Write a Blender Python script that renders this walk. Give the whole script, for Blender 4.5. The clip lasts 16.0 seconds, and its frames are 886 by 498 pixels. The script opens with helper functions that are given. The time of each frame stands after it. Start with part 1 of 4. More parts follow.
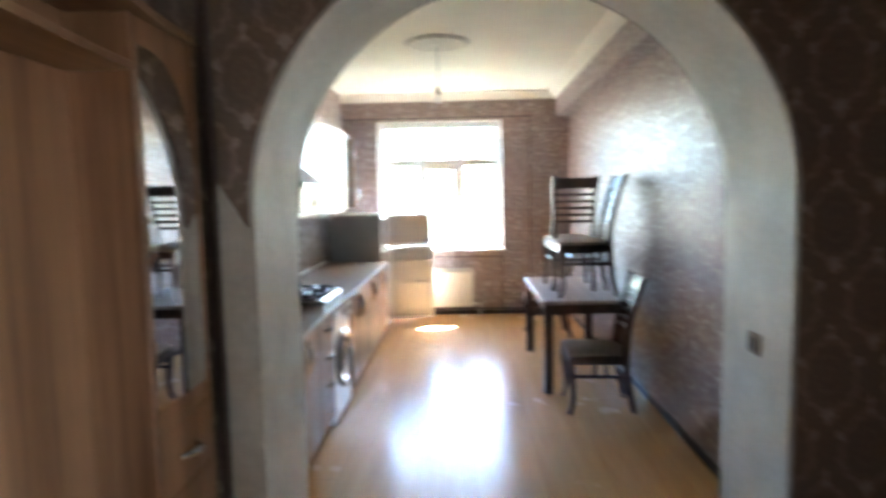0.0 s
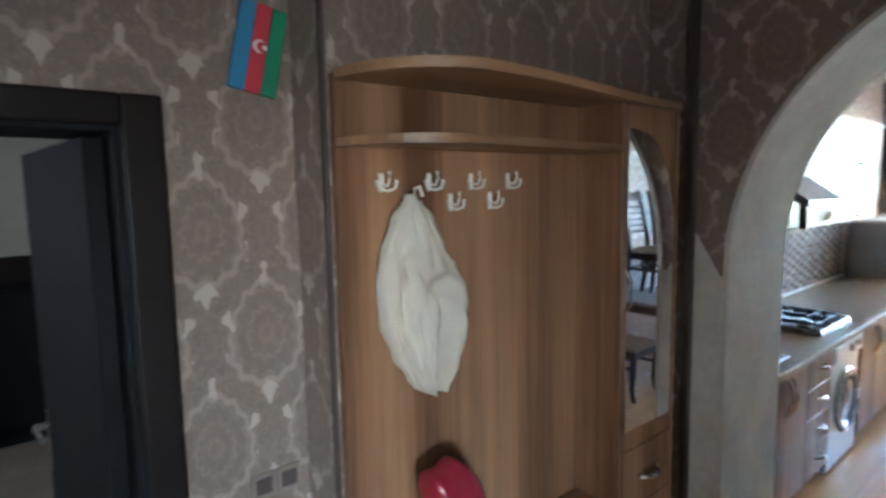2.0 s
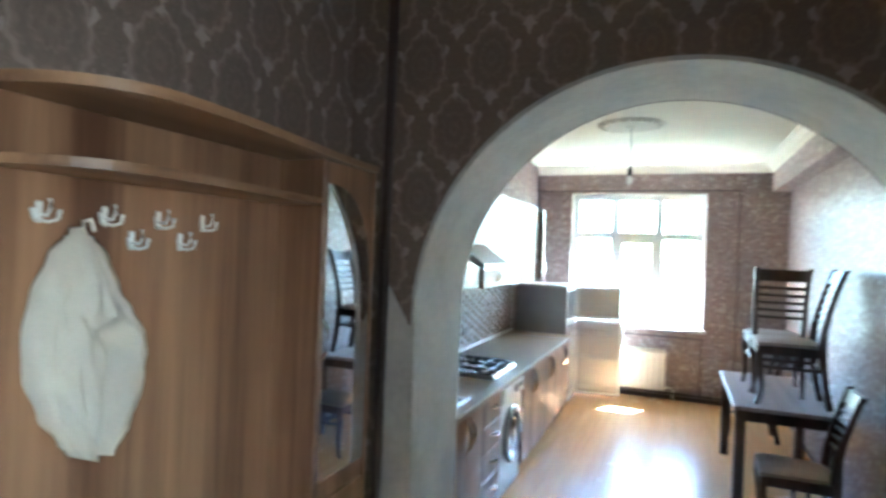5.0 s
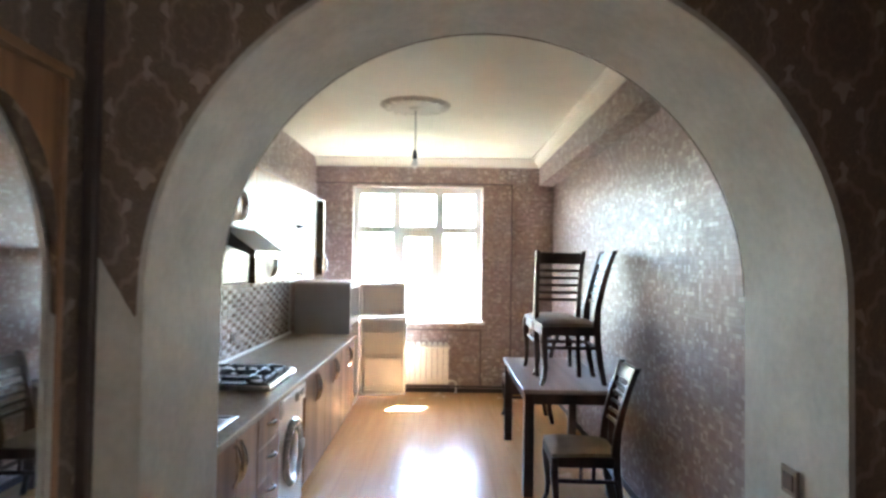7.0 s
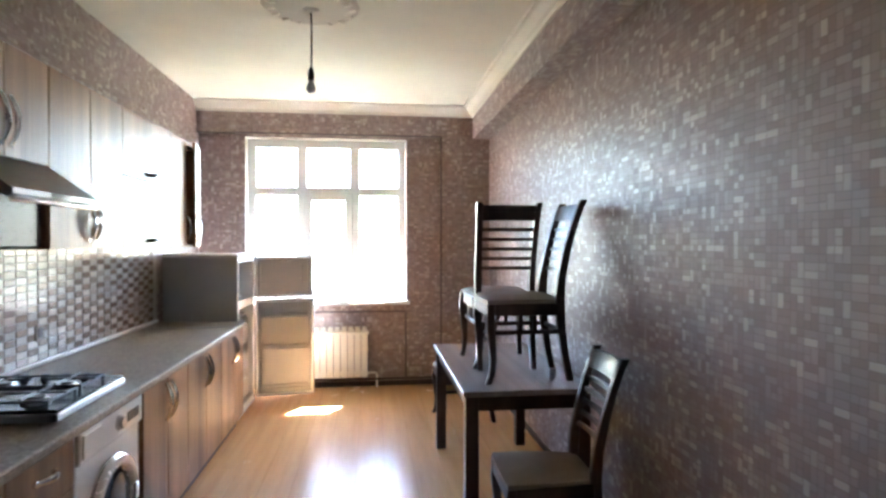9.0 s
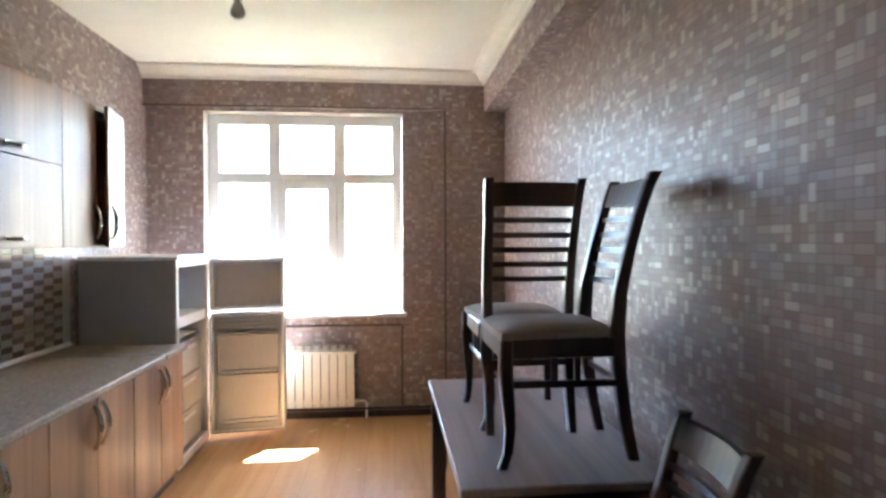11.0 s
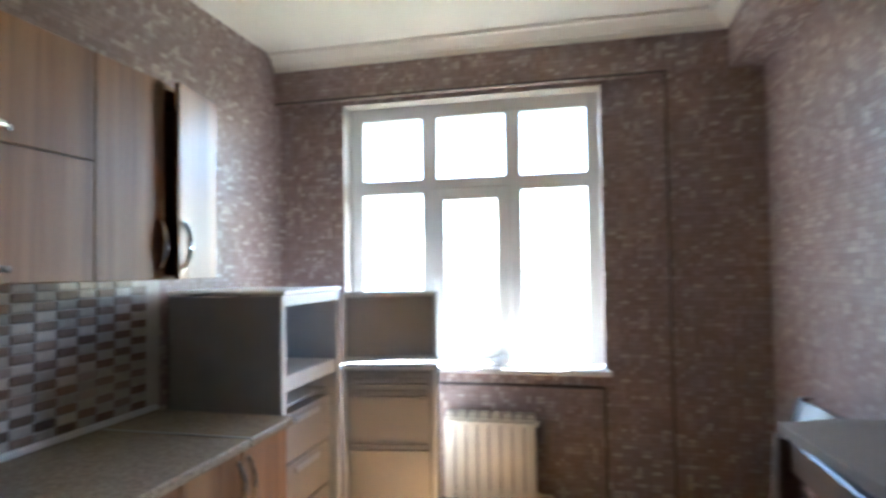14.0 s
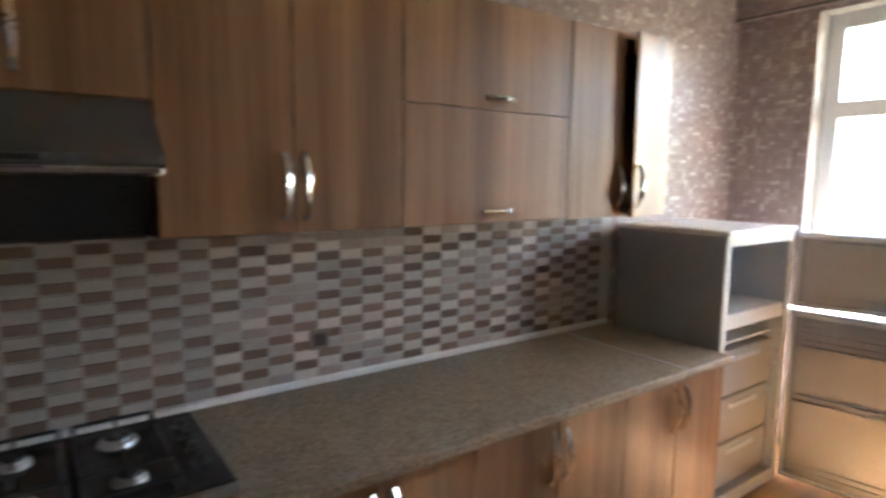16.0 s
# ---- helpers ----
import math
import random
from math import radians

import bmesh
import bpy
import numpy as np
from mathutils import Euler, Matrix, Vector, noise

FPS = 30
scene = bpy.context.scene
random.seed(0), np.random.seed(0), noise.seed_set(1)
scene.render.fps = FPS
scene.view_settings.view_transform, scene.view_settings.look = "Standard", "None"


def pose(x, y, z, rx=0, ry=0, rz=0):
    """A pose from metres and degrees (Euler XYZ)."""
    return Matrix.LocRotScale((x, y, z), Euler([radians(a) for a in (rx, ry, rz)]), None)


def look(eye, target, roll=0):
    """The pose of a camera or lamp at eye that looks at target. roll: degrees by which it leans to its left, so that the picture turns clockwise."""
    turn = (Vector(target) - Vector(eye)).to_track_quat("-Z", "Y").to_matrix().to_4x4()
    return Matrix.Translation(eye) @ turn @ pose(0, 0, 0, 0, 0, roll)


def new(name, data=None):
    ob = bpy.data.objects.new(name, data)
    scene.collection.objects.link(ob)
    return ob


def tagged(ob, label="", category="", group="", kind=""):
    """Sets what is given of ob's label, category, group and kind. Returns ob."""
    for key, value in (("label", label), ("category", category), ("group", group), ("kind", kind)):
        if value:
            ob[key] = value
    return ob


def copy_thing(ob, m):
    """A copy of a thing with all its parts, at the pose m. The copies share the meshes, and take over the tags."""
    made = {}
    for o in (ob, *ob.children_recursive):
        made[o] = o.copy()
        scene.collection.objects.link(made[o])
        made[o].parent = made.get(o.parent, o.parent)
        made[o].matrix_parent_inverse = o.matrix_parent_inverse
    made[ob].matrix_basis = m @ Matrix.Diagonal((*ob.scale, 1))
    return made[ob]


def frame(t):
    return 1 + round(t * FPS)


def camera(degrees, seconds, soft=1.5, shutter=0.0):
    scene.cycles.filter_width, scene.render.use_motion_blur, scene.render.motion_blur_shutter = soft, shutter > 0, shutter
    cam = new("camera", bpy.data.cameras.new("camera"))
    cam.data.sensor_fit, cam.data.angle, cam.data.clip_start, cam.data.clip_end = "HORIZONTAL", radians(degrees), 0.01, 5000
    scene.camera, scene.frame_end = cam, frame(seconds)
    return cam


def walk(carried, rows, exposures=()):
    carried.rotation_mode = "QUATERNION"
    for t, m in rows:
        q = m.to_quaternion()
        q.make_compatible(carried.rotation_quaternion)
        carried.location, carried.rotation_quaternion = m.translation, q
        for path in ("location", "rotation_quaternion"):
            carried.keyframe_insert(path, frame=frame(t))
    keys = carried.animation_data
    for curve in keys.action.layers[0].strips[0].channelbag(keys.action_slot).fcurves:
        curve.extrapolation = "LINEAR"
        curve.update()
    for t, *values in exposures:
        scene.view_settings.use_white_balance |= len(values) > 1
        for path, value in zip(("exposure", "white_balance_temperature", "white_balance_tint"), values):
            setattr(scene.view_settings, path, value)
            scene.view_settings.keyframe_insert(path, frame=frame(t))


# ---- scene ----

cam = camera(74.9, 16.0, soft=2.8, shutter=0.5)
PATH = [
    (0, (1.509, -1.892, 1.599), (1.437, 0.099, 1.424), -1.1),
    (0.6, (1.605, -1.83, 1.72), (0.77, -0.02, 1.569), -1.5),
    (1.0, (1.645, -1.86, 1.703), (0.499, -0.228, 1.545), -2.3),
    (1.5, (1.527, -1.948, 1.748), (0.217, -0.448, 1.562), -3.1),
    (2, (1.66, -1.99, 1.838), (0.149, -0.696, 1.624), -1.1),
    (2.5, (1.715, -2.009, 1.883), (0.054, -0.919, 1.653), -2.4),
    (3, (1.752, -2.023, 1.9), (0.078, -0.939, 1.745), -3.0),
    (3.5, (1.751, -2.024, 1.872), (0.177, -0.793, 1.791), -2.6),
    (4, (1.736, -2.007, 1.823), (0.36, -0.555, 1.796), -1.7),
    (4.5, (1.633, -1.962, 1.782), (0.53, -0.294, 1.765), -1.2),
    (5, (1.725, -1.98, 1.805), (0.971, -0.127, 1.807), 2.2),
    (7.5, (1.555, -1.153, 1.611), (1.663, 0.844, 1.647), -0.2),
    (8, (1.581, -0.814, 1.572), (1.792, 1.175, 1.558), -0.1),
    (10.3, (1.818, 0.481, 1.51), (2.07, 2.465, 1.485), -0.0),
    (10.5, (1.848, 0.608, 1.512), (2.075, 2.594, 1.458), -0.0),
    (11, (1.914, 0.932, 1.527), (2.102, 2.923, 1.5), -0.2),
    (11.5, (1.879, 1.191, 1.516), (2.064, 3.183, 1.501), -0.2),
    (12, (1.892, 1.512, 1.507), (2.017, 3.507, 1.476), -0.3),
    (12.5, (1.961, 1.795, 1.499), (2.028, 3.793, 1.507), -0.5),
    (13, (1.951, 2.0, 1.511), (1.957, 3.998, 1.593), -0.6),
    (13.5, (1.944, 2.173, 1.567), (1.854, 4.169, 1.66), -0.3),
    (14, (1.892, 2.371, 1.53), (1.436, 4.317, 1.597), -0.8),
    (14.5, (2.017, 2.564, 1.532), (1.047, 4.313, 1.554), -2.6),
    (15, (1.98, 2.572, 1.563), (0.697, 4.104, 1.484), -2.2),
    (15.5, (1.997, 2.465, 1.615), (0.536, 3.821, 1.458), -1.0),
    (16, (1.936, 2.21, 1.675), (0.322, 3.365, 1.424), 0.6),
]
EXPOSURES = [(0.0, 6.35, 5600, 5), (0.6, 6.0, 5500, 6), (1.0, 5.8, 5500, 6), (1.5, 5.9, 5300, 6), (2.0, 6.25, 5100, 3), (2.7, 6.6, 4900, -3), (3.5, 6.75, 4800, -4), (4.3, 6.7, 4800, -3), (5.0, 6.5, 4800, -4), (7.5, 6.2, 5800, 9), (10.5, 5.75, 5800, 11), (13.0, 5.35, 5700, 10), (14.0, 4.9, 5400, 7), (14.5, 4.8, 5500, 8), (15.5, 5.0, 6300, 11), (16.0, 5.35, 6300, 12)]
walk(cam, [(t, look(eye, target, roll)) for t, eye, target, roll in PATH], EXPOSURES)

# ---- world and sun ----
SUN_ELEV, SUN_WAY = radians(48.5), Vector((-0.50, -0.86, 0)).normalized()
world = bpy.data.worlds.new("sky")
world.use_nodes = True
scene.world = world
wn = world.node_tree.nodes
sky = wn.new("ShaderNodeTexSky")
sky.sky_type = "NISHITA"
sky.sun_disc = False
sky.sun_elevation = SUN_ELEV
sky.sun_rotation = math.atan2(-SUN_WAY.x, -SUN_WAY.y)
sky.dust_density = 1.0
world.node_tree.links.new(sky.outputs[0], wn["Background"].inputs[0])
wn["Background"].inputs[1].default_value = 0.15
sun = new("sun", bpy.data.lights.new("sun", "SUN"))
sun.data.energy, sun.data.angle, sun.data.color = 5.0, radians(0.5), (1.0, 0.93, 0.84)
sun_way = Vector((SUN_WAY.x * math.cos(SUN_ELEV), SUN_WAY.y * math.cos(SUN_ELEV), -math.sin(SUN_ELEV)))
sun.rotation_mode = "QUATERNION"
sun.rotation_quaternion = sun_way.to_track_quat("-Z", "Y")

# Area lamp in the added side room's window opening, to brighten the hall.
side_fill = new("side_room_fill_light", bpy.data.lights.new("side_room_fill_light", "AREA"))
side_fill.data.shape, side_fill.data.size, side_fill.data.size_y, side_fill.data.energy = "RECTANGLE", 1.5, 1.3, 2.0
side_fill.data.color = (1.0, 0.94, 0.86)
side_fill.matrix_world = look((5.97, -4.2, 1.6), (3.0, -2.9, 1.5))

# ---- material helpers ----


class Net:
    """A small wrapper to write node trees in few words."""

    def __init__(self, name):
        self.m = bpy.data.materials.new(name)
        self.m.use_nodes = True
        self.t = self.m.node_tree
        self.b = self.t.nodes["Principled BSDF"]

    def put(self, kind, **kw):
        n = self.t.nodes.new(kind)
        for k, v in kw.items():
            if k == "operation":
                n.operation = v
            elif k == "blend_type":
                n.blend_type = v
            elif k == "data_type":
                n.data_type = v
        return n

    def wire(self, a, b):
        self.t.links.new(a, b)

    def math(self, op, a, b=None, c=None):
        n = self.put("ShaderNodeMath", operation=op)
        for i, v in enumerate((a, b, c)):
            if v is None:
                continue
            if isinstance(v, (int, float)):
                n.inputs[i].default_value = v
            else:
                self.wire(v, n.inputs[i])
        return n.outputs[0]

    def coords(self, scale=(1, 1, 1)):
        tc = self.put("ShaderNodeTexCoord")
        mp = self.put("ShaderNodeMapping")
        mp.inputs["Scale"].default_value = scale
        self.wire(tc.outputs["Object"], mp.inputs[0])
        return mp.outputs[0]

    def noise(self, vec, scale, detail=3.0, rough=0.55):
        n = self.put("ShaderNodeTexNoise")
        n.inputs["Scale"].default_value = scale
        n.inputs["Detail"].default_value = detail
        n.inputs["Roughness"].default_value = rough
        self.wire(vec, n.inputs["Vector"])
        return n.outputs["Fac"]

    def ramp(self, fac, stops):
        n = self.put("ShaderNodeValToRGB")
        el = n.color_ramp.elements
        while len(el) < len(stops):
            el.new(0.5)
        for e, (p, c) in zip(el, stops):
            e.position = p
            e.color = (*c, 1)
        self.wire(fac, n.inputs[0])
        return n.outputs[0]

    def mix(self, fac, a, b, mode="MIX"):
        n = self.put("ShaderNodeMix", data_type="RGBA", blend_type=mode)
        for sock, v in ((n.inputs[0], fac), (n.inputs[6], a), (n.inputs[7], b)):
            if isinstance(v, (int, float)):
                sock.default_value = v
            elif isinstance(v, tuple):
                sock.default_value = (*v, 1)
            else:
                self.wire(v, sock)
        return n.outputs[2]

    def bump(self, height, strength=0.3, distance=0.002):
        n = self.put("ShaderNodeBump")
        n.inputs["Strength"].default_value = strength
        n.inputs["Distance"].default_value = distance
        self.wire(height, n.inputs["Height"])
        self.wire(n.outputs[0], self.b.inputs["Normal"])

    def finish(self, color=None, rough=None, metal=0.0, spec=0.5):
        if color is not None:
            if isinstance(color, tuple):
                self.b.inputs["Base Color"].default_value = (*color, 1)
            else:
                self.wire(color, self.b.inputs["Base Color"])
        if rough is not None:
            if isinstance(rough, (int, float)):
                self.b.inputs["Roughness"].default_value = rough
            else:
                self.wire(rough, self.b.inputs["Roughness"])
        self.b.inputs["Metallic"].default_value = metal
        self.b.inputs["Specular IOR Level"].default_value = spec
        return self.m


def plain(name, color, rough=0.5, metal=0.0, vary=0.08, grain=60.0, bump=0.1, spec=0.5):
    """Paint, metal or plastic with faint stains and fine grain."""
    n = Net(name)
    v = n.coords()
    big, fine = n.noise(v, 3.5, 4), n.noise(v, grain, 2)
    both = n.math("ADD", n.math("MULTIPLY", big, 0.7), n.math("MULTIPLY", fine, 0.3))
    lo = tuple(c * (1 - vary * 2) for c in color)
    hi = tuple(min(1.0, c * (1 + vary * 2)) for c in color)
    col = n.ramp(both, [(0.3, lo), (0.7, hi)])
    r = n.math("ADD", n.math("MULTIPLY", fine, 0.16), max(0.0, rough - 0.08))
    n.bump(fine, bump, 0.001)
    return n.finish(col, r, metal, spec)


def wood(name, dark, light, rough=0.35, along="z", scale=1.0):
    """Laminate with long streaks along one axis."""
    n = Net(name)
    lo, hi = 0.55 * scale, 16.0 * scale
    sc = {"z": (hi, hi, lo), "y": (hi, lo, hi), "x": (lo, hi, hi)}[along]
    v = n.coords(sc)
    a, b = n.noise(v, 0.45, 3, 0.5), n.noise(v, 3.0, 5, 0.7)
    f = n.math("ADD", n.math("MULTIPLY", a, 0.72), n.math("MULTIPLY", b, 0.28))
    mid = tuple((p + q) / 2 for p, q in zip(dark, light))
    col = n.ramp(f, [(0.37, dark), (0.5, mid), (0.63, light)])
    n.bump(b, 0.08, 0.0006)
    r = n.math("ADD", n.math("MULTIPLY", b, 0.15), rough - 0.07)
    return n.finish(col, r)


def mosaic_paper():
    """Wallpaper printed with small square mosaic in brown, taupe and glossy cream."""
    n = Net("mosaic_wallpaper")
    tc = n.put("ShaderNodeTexCoord")
    sep = n.put("ShaderNodeSeparateXYZ")
    n.wire(tc.outputs["Object"], sep.inputs[0])
    geo = n.put("ShaderNodeNewGeometry")
    nrm = n.put("ShaderNodeSeparateXYZ")
    n.wire(geo.outputs["Normal"], nrm.inputs[0])
    flat = n.math("GREATER_THAN", n.math("ABSOLUTE", nrm.outputs[2]), 0.5)
    u = n.math("ADD", n.math("MULTIPLY", sep.outputs[0], n.math("SUBTRACT", 1.0, flat)), sep.outputs[1])
    w = n.math("ADD", sep.outputs[2], n.math("MULTIPLY", sep.outputs[0], flat))
    cu, cw = n.math("DIVIDE", u, 0.028), n.math("DIVIDE", w, 0.0245)

    def white(a, b):
        comb = n.put("ShaderNodeCombineXYZ")
        n.wire(a, comb.inputs[0])
        n.wire(b, comb.inputs[1])
        wn_ = n.put("ShaderNodeTexWhiteNoise")
        n.wire(comb.outputs[0], wn_.inputs["Vector"])
        return wn_.outputs["Value"]

    def inside(c):
        return n.math("SUBTRACT", 0.5, n.math("ABSOLUTE", n.math("SUBTRACT", n.math("FRACT", c), 0.5)))

    def choose(k, a, b):
        return n.math("ADD", n.math("MULTIPLY", k, a), n.math("MULTIPLY", n.math("SUBTRACT", 1.0, k), b))

    # pieces joined two high or two wide here and there
    fu, fw = n.math("FLOOR", cu), n.math("FLOOR", cw)
    hu, hw = n.math("MULTIPLY", cu, 0.5), n.math("MULTIPLY", cw, 0.5)
    pu, pw = n.math("FLOOR", hu), n.math("FLOOR", hw)
    tall = n.math("LESS_THAN", white(fu, n.math("ADD", pw, 0.3)), 0.34)
    broad = n.math("MULTIPLY", n.math("LESS_THAN", white(n.math("ADD", pu, 0.7), pw), 0.40), 1.0)
    tall = n.math("MULTIPLY", tall, n.math("SUBTRACT", 1.0, broad))
    dw = choose(tall, n.math("MULTIPLY", inside(hw), 2.0), inside(cw))
    du = choose(broad, n.math("MULTIPLY", inside(hu), 2.0), inside(cu))
    rnd = white(choose(broad, n.math("ADD", pu, 900.5), fu), choose(tall, n.math("ADD", pw, 700.5), fw))
    joint = n.math("LESS_THAN", n.math("MINIMUM", du, dw), 0.05)
    cloud = n.noise(n.coords(), 1.3, 3)
    f = n.math("ADD", n.math("MULTIPLY", rnd, 0.8), n.math("MULTIPLY", cloud, 0.4))
    col = n.ramp(f, [(0.1, (0.275, 0.198, 0.178)), (0.5, (0.33, 0.245, 0.222)), (0.85, (0.385, 0.298, 0.27)), (1.0, (0.54, 0.46, 0.41))])
    col = n.mix(joint, col, (0.24, 0.175, 0.16))
    r = n.math("ADD", n.math("MULTIPLY", rnd, -0.20), 0.56)
    h = n.math("SUBTRACT", n.math("ADD", 1.0, n.math("MULTIPLY", rnd, 0.6)), n.math("MULTIPLY", joint, 0.8))
    n.bump(h, 0.22, 0.001)
    return n.finish(col, r)


def damask_paper():
    """Brown damask wallpaper: half-drop medallions, buds and leaves on a paler ground."""
    n = Net("damask_wallpaper")
    tc = n.put("ShaderNodeTexCoord")
    sep = n.put("ShaderNodeSeparateXYZ")
    n.wire(tc.outputs["Object"], sep.inputs[0])
    u = n.math("ADD", sep.outputs[0], sep.outputs[1])
    wide, tall = 0.27, 0.50
    wob = n.math("MULTIPLY", n.math("SUBTRACT", n.noise(n.coords(), 45, 2), 0.5), 0.50)

    def motif(du, dv, rx, rz, lobes, depth):
        """Distance to a scalloped egg shape that repeats over the paper, 1 at its edge."""
        px = n.math("SUBTRACT", n.math("FRACT", n.math("ADD", n.math("DIVIDE", u, wide), du)), 0.5)
        pz = n.math("SUBTRACT", n.math("FRACT", n.math("ADD", n.math("DIVIDE", sep.outputs[2], tall), dv)), 0.5)
        ex, ez = n.math("MULTIPLY", px, wide / rx), n.math("MULTIPLY", pz, tall / rz)
        ex = n.math("MULTIPLY", ex, n.math("ADD", n.math("MULTIPLY", ez, 0.16), 1.0))
        r = n.math("SQRT", n.math("ADD", n.math("MULTIPLY", ex, ex), n.math("MULTIPLY", ez, ez)))
        ang = n.math("ARCTAN2", n.math("ABSOLUTE", ex), ez)
        wave = n.math("COSINE", n.math("MULTIPLY", ang, lobes))
        return n.math("ADD", r, n.math("MULTIPLY", wave, depth)), wave

    egg_1, wave_1 = motif(0.0, 0.0, 0.075, 0.106, 14, 0.05)
    egg_2, wave_2 = motif(0.5, 0.5, 0.075, 0.106, 14, 0.05)
    bud_1, _ = motif(0.5, 0.0, 0.042, 0.085, 6, 0.24)
    bud_2, _ = motif(0.0, 0.5, 0.042, 0.085, 6, 0.24)
    leaf_1, _ = motif(0.25, 0.25, 0.046, 0.080, 7, 0.26)
    leaf_2, _ = motif(0.75, 0.25, 0.046, 0.080, 7, 0.26)
    leaf_3, _ = motif(0.25, 0.75, 0.046, 0.080, 7, 0.26)
    leaf_4, _ = motif(0.75, 0.75, 0.046, 0.080, 7, 0.26)
    egg = n.math("MINIMUM", egg_1, egg_2)
    small = n.math("MINIMUM", bud_1, bud_2)
    for leaf in (leaf_1, leaf_2, leaf_3, leaf_4):
        small = n.math("MINIMUM", small, leaf)
    rim = n.ramp(n.math("ABSOLUTE", n.math("SUBTRACT", egg, 1.13)), [(0.05, (1, 1, 1)), (0.11, (0, 0, 0))])
    field = n.math("ADD", n.math("MINIMUM", egg, small), wob)
    pale = n.math("MAXIMUM", n.ramp(n.math("MULTIPLY", field, 0.5), [(0.555, (0, 0, 0)), (0.59, (1, 1, 1))]), n.math("MULTIPLY", rim, 0.45))
    fine = n.math("ABSOLUTE", n.math("SUBTRACT", n.math("FRACT", n.math("ADD", n.math("MULTIPLY", n.math("MINIMUM", egg, small), 2.6), wob)), 0.5))
    vein = n.ramp(fine, [(0.05, (1, 1, 1)), (0.14, (0, 0, 0))])
    grain = n.noise(n.coords((1, 1, 0.25)), 190, 2)
    base = n.ramp(grain, [(0.3, (0.155, 0.108, 0.085)), (0.7, (0.205, 0.145, 0.115))])
    col = n.mix(n.math("MULTIPLY", vein, 0.30), base, (0.34, 0.25, 0.20))
    col = n.mix(pale, col, (0.40, 0.315, 0.26))
    n.bump(n.math("ADD", pale, n.math("MULTIPLY", grain, 0.5)), 0.25, 0.001)
    return n.finish(col, 0.5)


def laminate_floor():
    """Honey laminate planks along the room with fine joints and a satin gloss."""
    n = Net("laminate_floor")
    tc = n.put("ShaderNodeTexCoord")
    mp = n.put("ShaderNodeMapping")
    mp.inputs["Rotation"].default_value = (0, 0, radians(90))
    n.wire(tc.outputs["Object"], mp.inputs[0])
    br = n.put("ShaderNodeTexBrick")
    n.wire(mp.outputs[0], br.inputs["Vector"])
    br.inputs["Scale"].default_value = 1.0
    br.inputs["Brick Width"].default_value = 1.28
    br.inputs["Row Height"].default_value = 0.195
    br.inputs["Mortar Size"].default_value = 0.0012
    br.inputs["Color1"].default_value = (0.62, 0.36, 0.165, 1)
    br.inputs["Color2"].default_value = (0.70, 0.42, 0.20, 1)
    br.inputs["Mortar"].default_value = (0.22, 0.10, 0.04, 1)
    v = n.coords((14, 0.9, 14))
    g = n.noise(v, 1.0, 5, 0.65)
    col = n.mix(0.55, br.outputs["Color"], n.ramp(g, [(0.3, (0.53, 0.29, 0.125)), (0.7, (0.74, 0.46, 0.23))]))
    wear = n.noise(n.coords(), 2.2, 4)
    r = n.math("ADD", n.math("MULTIPLY", wear, 0.16), 0.17)
    n.bump(g, 0.05, 0.0004)
    return n.finish(col, r, 0.0, 0.28)


def speckled_stone():
    n = Net("speckled_worktop")
    v = n.coords()
    a, b = n.noise(v, 70, 3, 0.7), n.noise(v, 9, 3)
    col = n.ramp(a, [(0.32, (0.11, 0.072, 0.042)), (0.5, (0.29, 0.215, 0.138)), (0.66, (0.47, 0.375, 0.26))])
    col = n.mix(0.3, col, n.ramp(b, [(0.3, (0.22, 0.165, 0.11)), (0.7, (0.40, 0.32, 0.23))]))
    return n.finish(col, n.math("ADD", n.math("MULTIPLY", b, 0.15), 0.36), 0.0, 0.35)


def glazed_tile(name, color):
    """Glazed wall tile, each one a slightly different tone."""
    n = Net(name)
    oi = n.put("ShaderNodeObjectInfo")
    v = n.coords()
    f = n.math("ADD", n.math("MULTIPLY", oi.outputs["Random"], 0.6), n.math("MULTIPLY", n.noise(v, 45, 4), 0.4))
    col = n.ramp(f, [(0.2, tuple(c * 0.72 for c in color)), (0.8, tuple(min(1, c * 1.22) for c in color))])
    n.bump(n.noise(v, 90, 2), 0.12, 0.0006)
    return n.finish(col, 0.13)


def glass_mat():
    n = Net("window_glass")
    for x in list(n.t.nodes):
        if x.type == "BSDF_PRINCIPLED":
            n.t.nodes.remove(x)
    out = n.t.nodes["Material Output"]
    g, tr, mx = n.put("ShaderNodeBsdfGlossy"), n.put("ShaderNodeBsdfTransparent"), n.put("ShaderNodeMixShader")
    g.inputs["Roughness"].default_value = 0.02
    mx.inputs[0].default_value = 0.06
    tr.inputs[0].default_value = (0.85, 0.86, 0.86, 1)
    n.wire(tr.outputs[0], mx.inputs[1])
    n.wire(g.outputs[0], mx.inputs[2])
    n.wire(mx.outputs[0], out.inputs[0])
    return n.m


